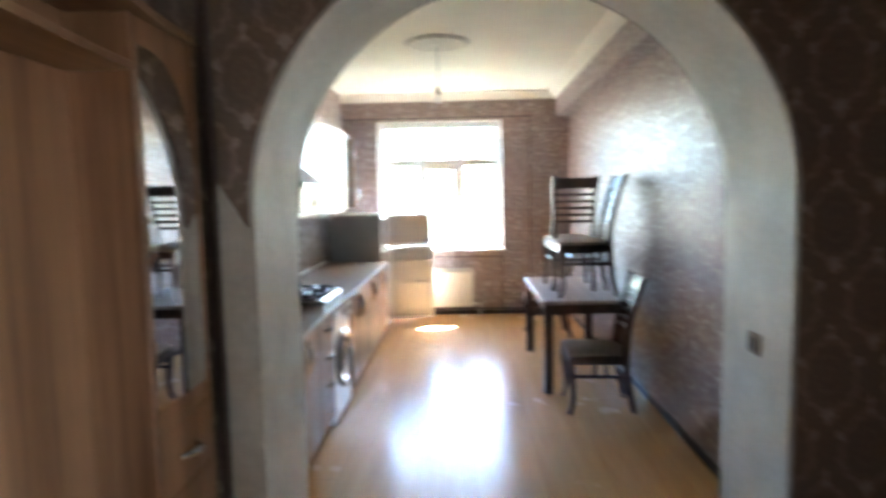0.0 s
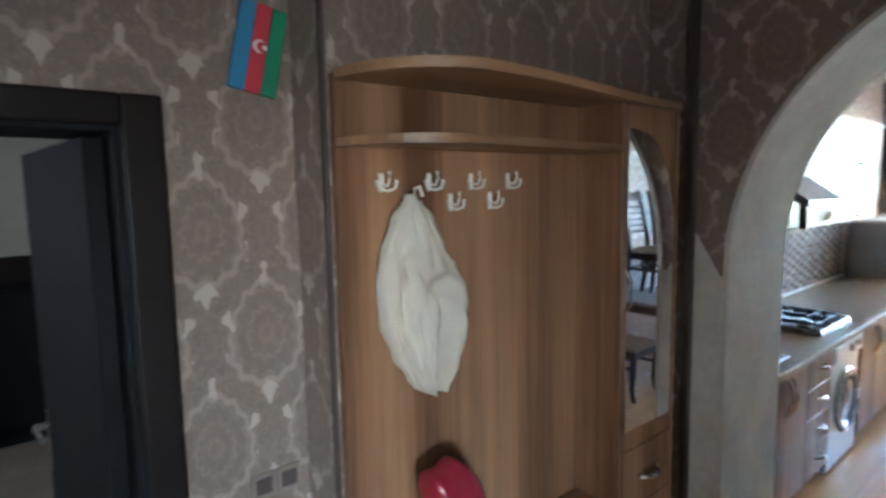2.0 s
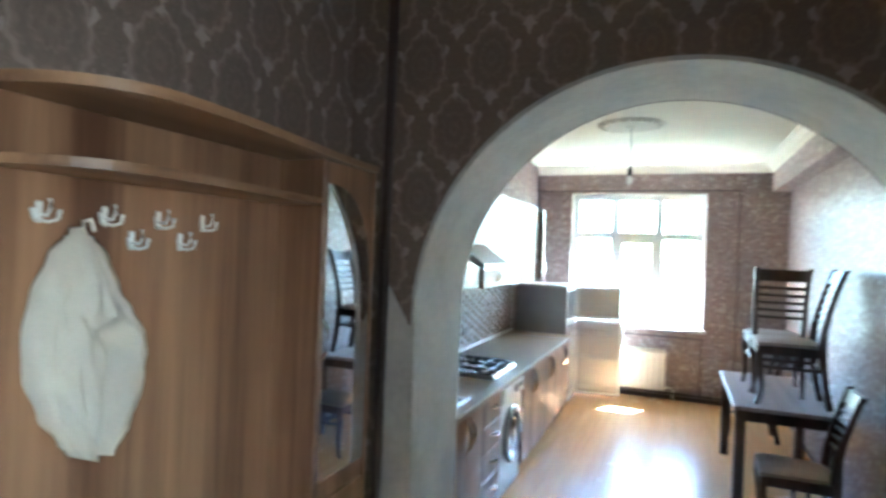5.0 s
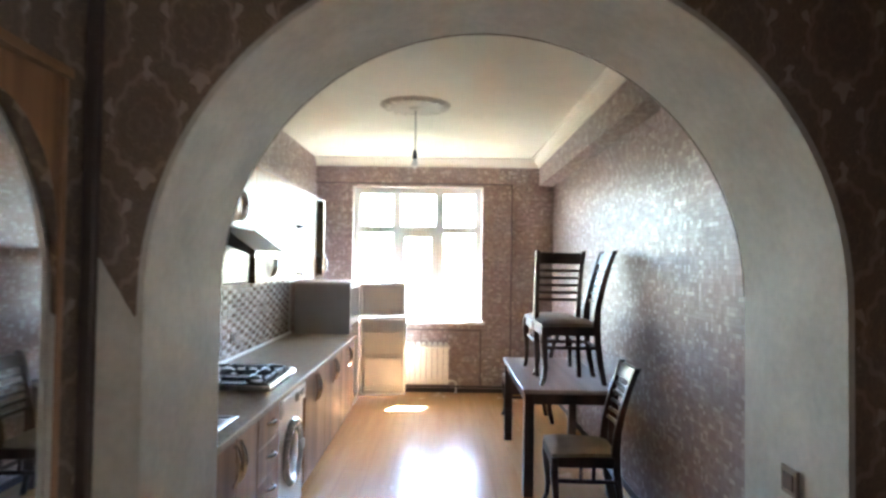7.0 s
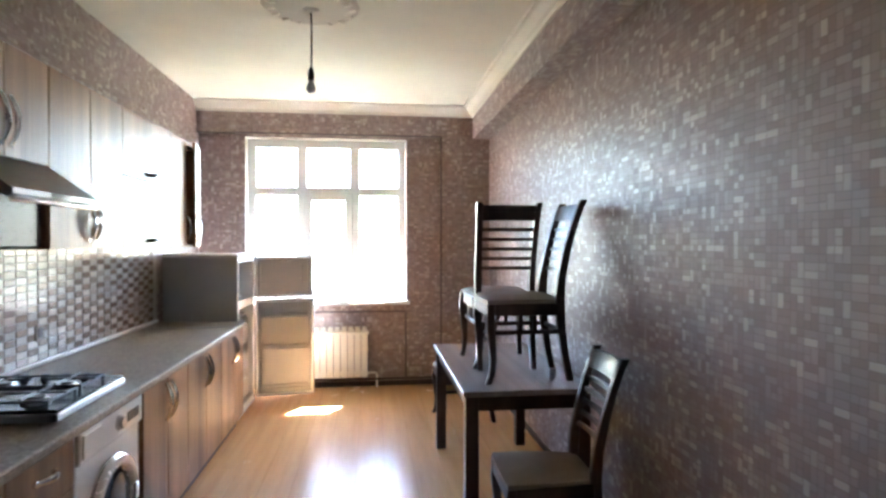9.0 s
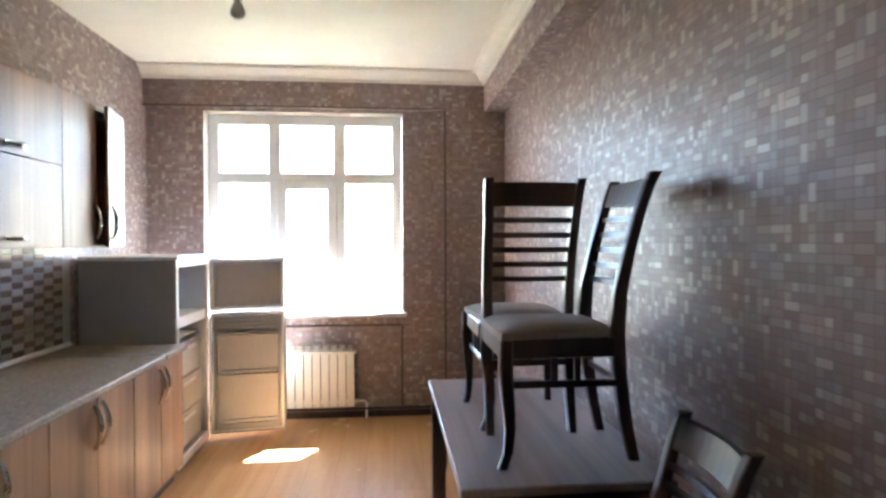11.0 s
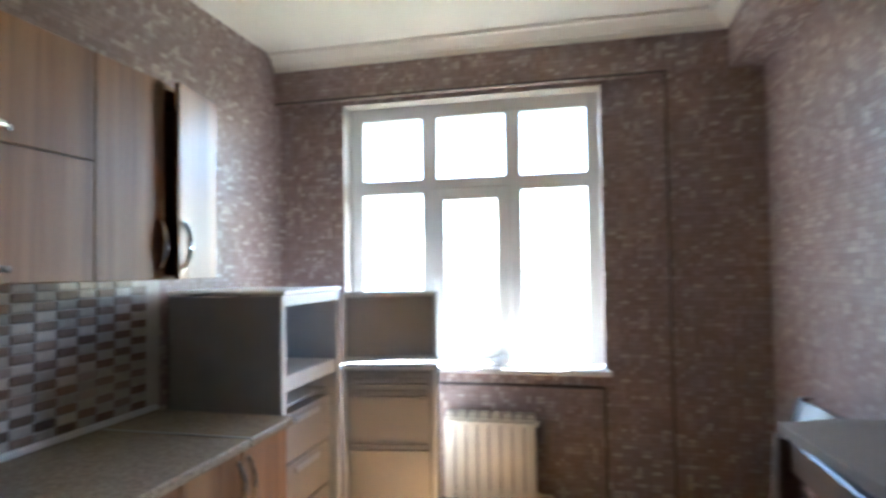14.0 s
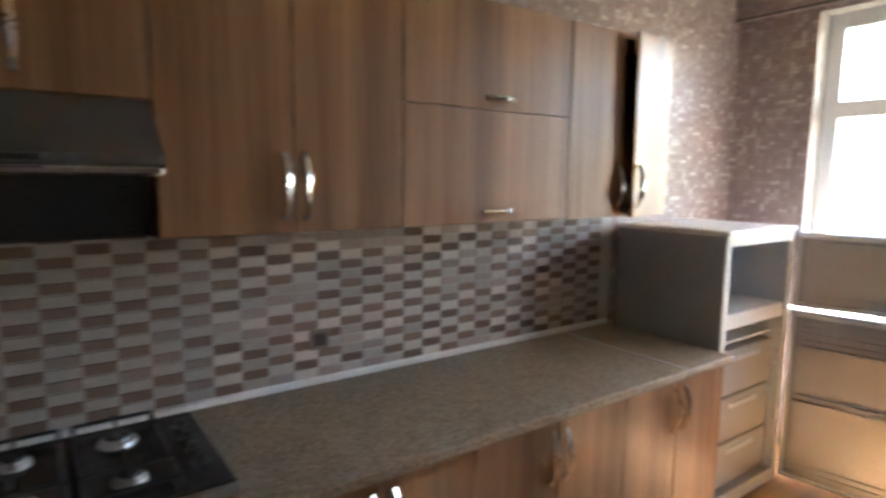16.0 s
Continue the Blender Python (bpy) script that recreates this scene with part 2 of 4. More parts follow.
M_MOSAIC, M_DAMASK, M_FLOOR, M_STONE = mosaic_paper(), damask_paper(), laminate_floor(), speckled_stone()
M_CEIL = plain("ceiling_paint", (0.80, 0.76, 0.66), 0.75, vary=0.02)
M_PLASTER = plain("arch_plaster", (0.56, 0.53, 0.48), 0.6, vary=0.10, grain=35, bump=0.35)
M_TRIM = plain("dark_trim", (0.06, 0.04, 0.034), 0.5)
M_WALNUT = wood("walnut_laminate", (0.17, 0.080, 0.036), (0.40, 0.215, 0.105), 0.43)
M_RACK = wood("rack_laminate", (0.10, 0.042, 0.019), (0.37, 0.195, 0.10), 0.42)
M_RACK_H = wood("rack_laminate_across", (0.12, 0.055, 0.026), (0.36, 0.20, 0.105), 0.42, "y")
M_CHAIRWOOD = wood("dark_chair_wood", (0.034, 0.017, 0.012), (0.085, 0.043, 0.031), 0.32)
M_TABLE = wood("table_veneer", (0.22, 0.155, 0.13), (0.42, 0.33, 0.285), 0.34, "y")
M_SEAT = plain("seat_cloth", (0.36, 0.30, 0.255), 0.85, vary=0.12, grain=240, bump=0.5)
M_CHROME = plain("chrome", (0.72, 0.71, 0.69), 0.16, 1.0, vary=0.02)
M_HOOK = plain("nickel_hook", (0.85, 0.83, 0.78), 0.30, 0.25, vary=0.02)
M_STEEL = plain("brushed_steel", (0.55, 0.55, 0.55), 0.32, 1.0, vary=0.04)
M_WHITE = plain("white_plastic", (0.78, 0.78, 0.76), 0.35, vary=0.02)
M_PVC = plain("window_pvc", (0.80, 0.80, 0.79), 0.3, vary=0.02)
M_FRIDGE = plain("grey_fridge_steel", (0.40, 0.40, 0.405), 0.4, 0.1, vary=0.04)
M_LINER = plain("fridge_liner", (0.62, 0.64, 0.66), 0.3, vary=0.02)
M_LINERGREY = plain("door_liner", (0.46, 0.44, 0.42), 0.35, vary=0.03)
M_RAD = plain("radiator_enamel", (0.80, 0.76, 0.66), 0.35, vary=0.02)
M_BLACK = plain("black_enamel", (0.018, 0.017, 0.017), 0.3, vary=0.1)
M_HOBGLASS = plain("hob_enamel", (0.035, 0.030, 0.028), 0.2, vary=0.1)
M_DARKGLASS = plain("dark_door_glass", (0.03, 0.035, 0.04), 0.08, vary=0.1)
M_DOOR = plain("door_veneer", (0.008, 0.008, 0.010), 0.6, vary=0.15, spec=0.12)
M_FRAME = plain("door_frame_wood", (0.014, 0.009, 0.008), 0.5, vary=0.15, spec=0.15)
M_CLOTH = plain("cream_cotton", (0.84, 0.76, 0.65), 0.9, vary=0.05, grain=150, bump=0.5)
M_RED = plain("red_vinyl", (0.26, 0.016, 0.03), 0.22, vary=0.12)
M_CARD_B = plain("blue_paint", (0.05, 0.20, 0.36), 0.5)
M_CARD_R = plain("red_paint", (0.45, 0.03, 0.05), 0.5)
M_CARD_G = plain("green_paint", (0.03, 0.20, 0.10), 0.5)
M_BULB = plain("bulb_glass", (0.75, 0.75, 0.72), 0.1, vary=0.02)
M_HALLFLOOR = plain("hall_floor_tile", (0.33, 0.27, 0.21), 0.25, vary=0.08)
M_ROOMWALL = plain("far_room_paint", (0.46, 0.44, 0.37), 0.7, vary=0.05)
M_SIDEWALL = plain("side_room_paint", (0.62, 0.62, 0.60), 0.7, vary=0.05)
M_SOCKET = plain("bronze_plastic", (0.20, 0.15, 0.12), 0.4)
M_GROUT = plain("tile_grout", (0.50, 0.46, 0.42), 0.8)
M_GLASS = glass_mat()
nm = Net("mirror_silver")
M_MIRROR = nm.finish((0.86, 0.87, 0.87), 0.02, 1.0)
M_CREAM = glazed_tile("cream_tile", (0.55, 0.49, 0.44))
M_BROWN = glazed_tile("brown_tile", (0.23, 0.162, 0.128))
M_RENDER = plain("outside_render", (0.42, 0.33, 0.24), 0.85, vary=0.06)
nf = Net("far_fields")
vf = nf.coords()
ff = nf.noise(vf, 0.02, 6, 0.7)
fcol = nf.ramp(ff, [(0.35, (0.028, 0.036, 0.012)), (0.5, (0.055, 0.056, 0.022)), (0.65, (0.09, 0.08, 0.045))])
M_FIELD = nf.finish(fcol, 0.95)

# ---- mesh helpers ----
BASES = {}


def box(bm, x0, y0, z0, x1, y1, z1, bevel=0.0, seg=1, turn=None):
    """Adds a box between two corners, its edges rounded by bevel."""
    r = bmesh.ops.create_cube(bm, size=1.0)
    vs = r["verts"]
    for v in vs:
        v.co = Vector((x0 + (v.co.x + 0.5) * (x1 - x0), y0 + (v.co.y + 0.5) * (y1 - y0), z0 + (v.co.z + 0.5) * (z1 - z0)))
    if turn is not None:
        bmesh.ops.transform(bm, matrix=turn, verts=vs)
    if bevel > 0:
        es = list({e for v in vs for e in v.link_edges})
        bmesh.ops.bevel(bm, geom=es, offset=bevel, segments=seg, affect="EDGES", profile=0.5)
    return bm


def rod(bm, a, b, r0, r1=None, seg=12):
    """Adds a round bar from a to b."""
    a, b = Vector(a), Vector(b)
    r1 = r0 if r1 is None else r1
    m = Matrix.Translation((a + b) / 2) @ (b - a).to_track_quat("Z", "Y").to_matrix().to_4x4()
    bmesh.ops.create_cone(bm, cap_ends=True, segments=seg, radius1=r0, radius2=r1, depth=(b - a).length, matrix=m)
    return bm


def tube(bm, pts, r, seg=8):
    """Adds a bent round bar along points."""
    rings = []
    pts = [Vector(p) for p in pts]
    for i, p in enumerate(pts):
        d = (pts[min(i + 1, len(pts) - 1)] - pts[max(i - 1, 0)]).normalized()
        q = d.to_track_quat("Z", "Y")
        rr = r[i] if isinstance(r, (list, tuple)) else r
        rings.append([bm.verts.new(p + q @ Vector((rr * math.cos(k * math.tau / seg), rr * math.sin(k * math.tau / seg), 0))) for k in range(seg)])
    for a, b in zip(rings, rings[1:]):
        for k in range(seg):
            bm.faces.new((a[k], a[(k + 1) % seg], b[(k + 1) % seg], b[k]))
    bm.faces.new(rings[0][::-1])
    bm.faces.new(rings[-1])
    return bm


def loft(bm, stations):
    """Adds a bar of rectangular section through stations (x, y, z, half width, half depth)."""
    rings = []
    for x, y, z, w, d in stations:
        c = 0.3 * min(w, d)
        prof = [(-w + c, -d), (w - c, -d), (w, -d + c), (w, d - c), (w - c, d), (-w + c, d), (-w, d - c), (-w, -d + c)]
        rings.append([bm.verts.new((x + p, y + q, z)) for p, q in prof])
    for a, b in zip(rings, rings[1:]):
        for k in range(8):
            bm.faces.new((a[k], a[(k + 1) % 8], b[(k + 1) % 8], b[k]))
    bm.faces.new(rings[0][::-1])
    bm.faces.new(rings[-1])
    return bm


def slab(bm, outline, lo, hi, axis="z"):
    """Adds a plate with a given outline, between lo and hi along an axis."""
    def at(p, h):
        return {"z": (p[0], p[1], h), "x": (h, p[0], p[1]), "y": (p[0], h, p[1])}[axis]
    a = [bm.verts.new(at(p, lo)) for p in outline]
    b = [bm.verts.new(at(p, hi)) for p in outline]
    n = len(outline)
    bm.faces.new(a[::-1])
    bm.faces.new(b)
    for k in range(n):
        bm.faces.new((a[k], a[(k + 1) % n], b[(k + 1) % n], b[k]))
    bmesh.ops.recalc_face_normals(bm, faces=bm.faces[:])
    return bm


def part(name, bm, material, parent=None, label="", smooth=False):
    """Links a bmesh as one mesh object, under a thing or a part if one is given."""
    me = bpy.data.meshes.new(name)
    bmesh.ops.recalc_face_normals(bm, faces=bm.faces[:])
    bm.to_mesh(me)
    bm.free()
    me.materials.append(material)
    if smooth:
        me.polygons.foreach_set("use_smooth", [True] * len(me.polygons))
        me.set_sharp_from_angle(angle=radians(40))
    ob = new(name, me)
    if parent is not None:
        ob.parent = parent
        if parent in BASES:
            ob.matrix_parent_inverse = Matrix.Translation(BASES[parent]).inverted()
    if label:
        tagged(ob, label)
    return ob


def thing(name, base, label, category, group="", kind=""):
    """An Empty at the thing's base, which carries its parts."""
    ob = new(name)
    ob.location = base
    ob.empty_display_size = 0.1
    BASES[ob] = Vector(base)
    return tagged(ob, label, category, group, kind)


def bx(*a, **k):
    return box(bmesh.new(), *a, **k)


def fixed(name, bm, material, label, category):
    return tagged(part(name, bm, material), label, category, "", "structure")


# ---- shell of the place ----
XL, XR, YA, YB, YW, ZC = -0.10, 2.93, 0.0, 0.47, 6.0, 2.98
WX0, WX1, WZ0, WZ1 = 0.36, 2.04, 0.885, 2.64
AX, AR, AZ = 1.695, 0.885, 1.56
HX0, HX1, HY0 = 0.66, 3.0, -3.4

fixed("floor", bx(XL - 0.2, YA, -0.12, XR + 0.2, YW + 0.3, 0.0), M_FLOOR, "glossy honey laminate floor of the kitchen", "floor")
fixed("floor_hall", bx(0.1, HY0 - 0.2, -0.12, HX1 + 0.2, YA, -0.002), M_FLOOR, "honey laminate floor of the hall", "floor")
fixed("ceiling", bx(XL - 0.2, YB, ZC, XR + 0.2, YW + 0.3, ZC + 0.15), M_CEIL, "cream painted kitchen ceiling", "ceiling")
fixed("ceiling_hall", bx(0.13, HY0 - 0.2, ZC, HX1 + 0.2, YB - 0.003, ZC + 0.15), M_CEIL, "cream painted hall ceiling", "ceiling")
fixed("wall_west", bx(XL - 0.2, YB, 0, XL, YW, ZC), M_MOSAIC, "kitchen wall in brown mosaic wallpaper behind the cabinets", "wall")
fixed("wall_east", bx(XR, YB, 0, XR + 0.2, YW, ZC), M_MOSAIC, "kitchen wall in glossy brown mosaic wallpaper", "wall")

bm = bmesh.new()
box(bm, XL - 0.2, YW, 0, WX0, YW + 0.3, ZC)
box(bm, WX1, YW, 0, XR + 0.2, YW + 0.3, ZC)
box(bm, WX0, YW, 0, WX1, YW + 0.3, WZ0)
box(bm, WX0, YW, WZ1, WX1, YW + 0.3, ZC)
fixed("wall_north", bm, M_MOSAIC, "window wall in brown mosaic wallpaper", "wall")
fixed("lintel_beam", bx(XL, 5.93, 2.665, 2.75, YW - 0.001, ZC), M_MOSAIC, "shallow beam over the window in mosaic wallpaper", "beam")
fixed("wall_pier", bx(2.405, 5.93, 0, XR, YW - 0.001, 2.664), M_MOSAIC, "shallow pier beside the window in mosaic wallpaper", "wall")
fixed("beam", bx(2.75, YB, 2.65, XR, YW, ZC), M_MOSAIC, "ceiling beam covered in mosaic wallpaper", "beam")


def arch_outline(steps=40):
    """Points of the half-round arch from jamb to jamb."""
    top = []
    for i in range(steps + 1):
        a = math.pi * (1 - i / steps)
        top.append((AX + AR * math.cos(a), AZ + AR * math.sin(a)))
    return top


def arch_wall(y0, y1, x0, x1):
    bm = bmesh.new()
    arc = arch_outline()
    box(bm, x0, y0, 0, AX - AR, y1, ZC)
    box(bm, AX + AR, y0, 0, x1, y1, ZC)
    for (xa, za), (xb, zb) in zip(arc, arc[1:]):
        vs = [bm.verts.new(p) for p in ((xa, y0, za), (xb, y0, zb), (xb, y0, ZC), (xa, y0, ZC), (xa, y1, za), (xb, y1, zb), (xb, y1, ZC), (xa, y1, ZC))]
        for f in ((3, 2, 1, 0), (4, 5, 6, 7), (0, 1, 5, 4)):
            bm.faces.new([vs[k] for k in f])
    bmesh.ops.remove_doubles(bm, verts=bm.verts[:], dist=0.0002)
    return bm


fixed("wall_arch_hall", arch_wall(YA, 0.05, 0.3, HX1 + 0.2), M_DAMASK, "hall side of the arch wall in brown damask wallpaper", "wall")
fixed("wall_arch_kitchen", arch_wall(0.051, YB, XL - 0.2, XR + 0.2), M_MOSAIC, "kitchen side of the arch wall", "wall")
# plaster lining of the arch, 6 mm proud inside the opening
bm = bmesh.new()
inner, outer = [], []
chain = [(AX - AR, 0.0), (AX - AR, 0.75)] + arch_outline() + [(AX + AR, 0.75), (AX + AR, 0.0)]
for x, z in chain:
    d = Vector((x - AX, 0, max(0.0, z - AZ)))
    d.normalize()
    outer.append((x + d.x * 0.004, z + d.z * 0.004))
    inner.append((x - d.x * 0.012, z - d.z * 0.012))
for k in range(len(chain) - 1):
    for (pa, pb), (ya, yb) in (((inner[k], inner[k + 1]), (YA - 0.012, YB + 0.012)),):
        v = [bm.verts.new(p) for p in ((pa[0], ya, pa[1]), (pb[0], ya, pb[1]), (pb[0], yb, pb[1]), (pa[0], yb, pa[1]),
             (outer[k][0], ya, outer[k][1]), (outer[k + 1][0], ya, outer[k + 1][1]), (outer[k + 1][0], yb, outer[k + 1][1]), (outer[k][0], yb, outer[k][1]))]
        for f in ((0, 1, 2, 3), (7, 6, 5, 4), (0, 4, 5, 1), (3, 2, 6, 7)):
            bm.faces.new([v[i] for i in f])
bmesh.ops.remove_doubles(bm, verts=bm.verts[:], dist=0.0005)
fixed("arch_lining", bm, M_PLASTER, "pale plastered soffit and jambs of the arch", "arch")
# pale plaster of the jamb on the hall side, ending in a slanted edge under the wallpaper point
fixed("arch_jamb_panel", slab(bmesh.new(), [(0.703, 0.0), (AX - AR - 0.0, 0.0), (AX - AR, 1.53), (AX - AR - 0.015, 1.51), (0.703, 1.66)], -0.006, YA, "y"), M_PLASTER, "pale plaster jamb beside the arch", "wall")

# hall walls
# this doorway is unseen, opened to let the side-room lamp through
bm = bmesh.new()
box(bm, HX1, HY0, 0, HX1 + 0.2, -3.2, ZC)
box(bm, HX1, -2.2, 0, HX1 + 0.2, YA, ZC)
box(bm, HX1, -3.2, 2.05, HX1 + 0.2, -2.2, ZC)
fixed("wall_hall_east", bm, M_DAMASK, "hall wall with a doorway in brown damask wallpaper", "wall")
# unseen room added beyond that doorway, to bring lamp light into the hall
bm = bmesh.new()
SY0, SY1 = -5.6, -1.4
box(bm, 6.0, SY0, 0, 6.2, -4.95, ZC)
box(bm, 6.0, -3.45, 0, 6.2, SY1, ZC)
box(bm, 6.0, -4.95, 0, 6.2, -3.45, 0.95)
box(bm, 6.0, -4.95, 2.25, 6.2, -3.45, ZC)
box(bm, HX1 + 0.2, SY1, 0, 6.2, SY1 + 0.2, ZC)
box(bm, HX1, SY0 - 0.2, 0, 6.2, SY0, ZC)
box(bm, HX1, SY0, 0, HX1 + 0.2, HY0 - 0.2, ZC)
fixed("wall_side_room", bm, M_SIDEWALL, "plain pale painted walls of an unseen side room, added to light the hall", "wall")
fixed("floor_side_room", bx(HX1 + 0.2, SY0, -0.12, 6.0, SY1, -0.003), M_HALLFLOOR, "glossy beige tiled floor of the unseen added side room", "floor")
fixed("ceiling_side_room", bx(HX1 + 0.2, SY0, ZC, 6.2, SY1, ZC + 0.15), M_CEIL, "cream ceiling of the unseen added side room", "ceiling")
fixed("wall_hall_south", bx(0.1, HY0 - 0.2, 0, HX1 + 0.2, HY0, ZC), M_DAMASK, "end wall of the hall in damask wallpaper", "wall")
fixed("wall_niche_back", bx(0.13, -1.335, 0, 0.508, YA, ZC), M_DAMASK, "wall behind the hall stand in damask wallpaper", "wall")
DY0, DY1, DZ = -2.50, -1.70, 1.985
bm = bmesh.new()
box(bm, 0.13, DY1, 0, 0.35, -1.336, ZC)
box(bm, 0.13, HY0, 0, 0.35, DY0, ZC)
box(bm, 0.13, DY0, DZ, 0.35, DY1, ZC)
fixed("wall_hall_west", bm, M_DAMASK, "hall wall with a doorway in brown damask wallpaper", "wall")

# far room behind the hall door
RX0 = -3.95
bm = bmesh.new()
box(bm, RX0 - 0.1, -4.2, 0, RX0, 0.1, ZC)
box(bm, RX0, -4.3, 0, 0.13, -4.2, ZC)
box(bm, RX0, 0.0, 0, 0.129, 0.1, ZC)
box(bm, 0.03, -4.2, 0, 0.128, HY0, ZC)
fixed("wall_far_room", bm, M_ROOMWALL, "pale painted walls of the dim room behind the door", "wall")
fixed("floor_far_room", bx(RX0, -4.2, -0.12, 0.1, 0.0, -0.004), M_HALLFLOOR, "glossy beige tiled floor of the dim room", "floor")
bm = bmesh.new()
box(bm, RX0, -4.2, ZC - 0.1, 0.129, 0.0, ZC + 0.1)
box(bm, RX0, -4.2, ZC - 0.35, RX0 + 0.5, 0.0, ZC - 0.1)
fixed("ceiling_far_room", bm, M_CEIL, "stepped white ceiling of the dim room", "ceiling")
# Area lamp added to light the dim room; no window is built here.
room_fill = new("far_room_fill_light", bpy.data.lights.new("far_room_fill_light", "AREA"))
room_fill.data.shape, room_fill.data.size, room_fill.data.size_y, room_fill.data.energy = "RECTANGLE", 1.2, 1.2, 0.25
room_fill.matrix_world = look((-2.0, -4.1, 1.6), (-2.0, 0.0, 1.2))


def cornice(bm, a, b, inward):
    """A stepped plaster cornice from a to b under the ceiling; inward points into the room."""
    prof = [(0.0, 0.0), (0.018, 0.0), (0.026, 0.032), (0.045, 0.042), (0.075, 0.086), (0.085, 0.096), (0.115, 0.096), (0.115, 0.12), (0.0, 0.12)]
    a, b, inward = Vector(a), Vector(b), Vector(inward)
    ra = [bm.verts.new(a + inward * p + Vector((0, 0, q * 0.83))) for p, q in prof]
    rb = [bm.verts.new(b + inward * p + Vector((0, 0, q * 0.83))) for p, q in prof]
    for k in range(len(prof)):
        j = (k + 1) % len(prof)
        bm.faces.new((ra[k], ra[j], rb[j], rb[k]))
    bm.faces.new(ra)
    bm.faces.new(rb[::-1])


bm = bmesh.new()
cornice(bm, (XL, 5.928, ZC - 0.1015), (2.75, 5.928, ZC - 0.1015), (0, -1, 0))
cornice(bm, (2.748, YB, ZC - 0.1015), (2.748, YW, ZC - 0.1015), (-1, 0, 0))
fixed("cornice", bm, M_CEIL, "stepped cream plaster cornice", "cornice")
bm = bmesh.new()
cornice(bm, (XL, YB + 0.002, ZC - 0.1015), (2.75, YB + 0.002, ZC - 0.1015), (0, 1, 0))
fixed("cornice_arch", bm, M_CEIL, "stepped cream plaster cornice over the arch", "cornice")
bm = bmesh.new()
box(bm, XL, YW - 0.014, 0.0, 2.403, YW - 0.001, 0.055, 0.003)
box(bm, 2.403, 5.916, 0.0, XR - 0.015, 5.929, 0.055, 0.003)
box(bm, XR - 0.014, YB, 0, XR - 0.001, YW, 0.055, 0.003)
fixed("baseboard", bm, M_TRIM, "dark wooden baseboard", "baseboard")
bm = bmesh.new()
box(bm, 2.022, YW - 0.013, 0.06, 2.04, YW - 0.001, 0.80, 0.003)
box(bm, 0.95, YW - 0.013, 0.79, 2.022, YW - 0.001, 0.805, 0.003)
box(bm, 2.398, 5.920, 0.06, 2.414, 5.9295, 2.655, 0.003)
box(bm, XL + 0.002, 5.920, 2.657, 2.414, 5.9295, 2.672, 0.003)
fixed("trim_window_wall", bm, plain("brown_moulding", (0.11, 0.085, 0.08), 0.5), "thin brown mouldings framing the window bay", "trim")
bm = bmesh.new()
box(bm, 0.496, -1.346, 0, 0.516, -1.3355, ZC, 0.003)
fixed("trim_hall", bm, M_TRIM, "dark corner strip of the hall stand wall", "trim")
fixed("trim_corner", bx(0.672, -0.03, 0, 0.702, -0.001, ZC, bevel=0.004), M_TRIM, "dark vertical corner strip beside the arch", "trim")
fixed("arch_edge_trim", slab(bmesh.new(), [(AX + (AR - 0.013) * math.cos(math.pi * i / 36), AZ + (AR - 0.013) * math.sin(math.pi * i / 36)) for i in range(37)]
      + [(AX + (AR + 0.022) * math.cos(math.pi * (36 - i) / 36), AZ + (AR + 0.022) * math.sin(math.pi * (36 - i) / 36)) for i in range(37)], YB + 0.013, YB + 0.022, "y"),
      plain("brown_edging", (0.12, 0.085, 0.06), 0.5), "thin brown edging round the kitchen side of the arch", "trim")

# ---- outside ----
fixed("ground", bx(-3000, -3000, -14.2, 3000, 3000, -14.0), M_FIELD, "dry green and tan fields far below the window", "ground")
bm = bmesh.new()
# Slab above the window is added to cut the sun patch short.
box(bm, -1.2, YW + 0.3, 2.85, 4.2, YW + 1.22, 3.0)
box(bm, -0.3, YW + 0.3, -3.0, 0.22, YW + 0.62, 2.85)
fixed("facade", bm, M_RENDER, "tan rendered pilaster outside, with a slab added above to cut the sun", "facade")

# ---- window ----
win = thing("window_1", (1.2, 6.17, WZ0), "white plastic three-part window with upper lights", "window", "", "structure")
Y0, Y1 = 6.13, 6.195
xs, zt = (WX0 + 0.005, 0.925, 1.485, WX1 - 0.005), 2.085
part("window_frame", box(box(box(box(bmesh.new(), xs[0], Y0, WZ0 + 0.03, xs[0] + 0.088, Y1, WZ1 - 0.003, 0.005), xs[3] - 0.088, Y0, WZ0 + 0.03, xs[3], Y1, WZ1 - 0.003, 0.005),
     xs[0] + 0.088, Y0, WZ0 + 0.03, xs[3] - 0.088, Y1, WZ0 + 0.105, 0.005), xs[0] + 0.088, Y0, WZ1 - 0.092, xs[3] - 0.088, Y1, WZ1 - 0.003, 0.005), M_PVC, win)
for xm in xs[1:3]:
    part("mullion", bx(xm - 0.054, Y0 - 0.003, WZ0 + 0.105, xm + 0.054, Y1, WZ1 - 0.092, bevel=0.005), M_PVC, win)
for a, b in zip(xs, xs[1:]):
    part("transom", bx(a + 0.0545, Y0 - 0.001, zt - 0.048, b - 0.0545, Y1, zt + 0.048, bevel=0.005), M_PVC, win)
sash = bmesh.new()
sx0, sx1, sz0, sz1 = xs[1] + 0.02, xs[2] - 0.02, WZ0 + 0.065, zt - 0.02
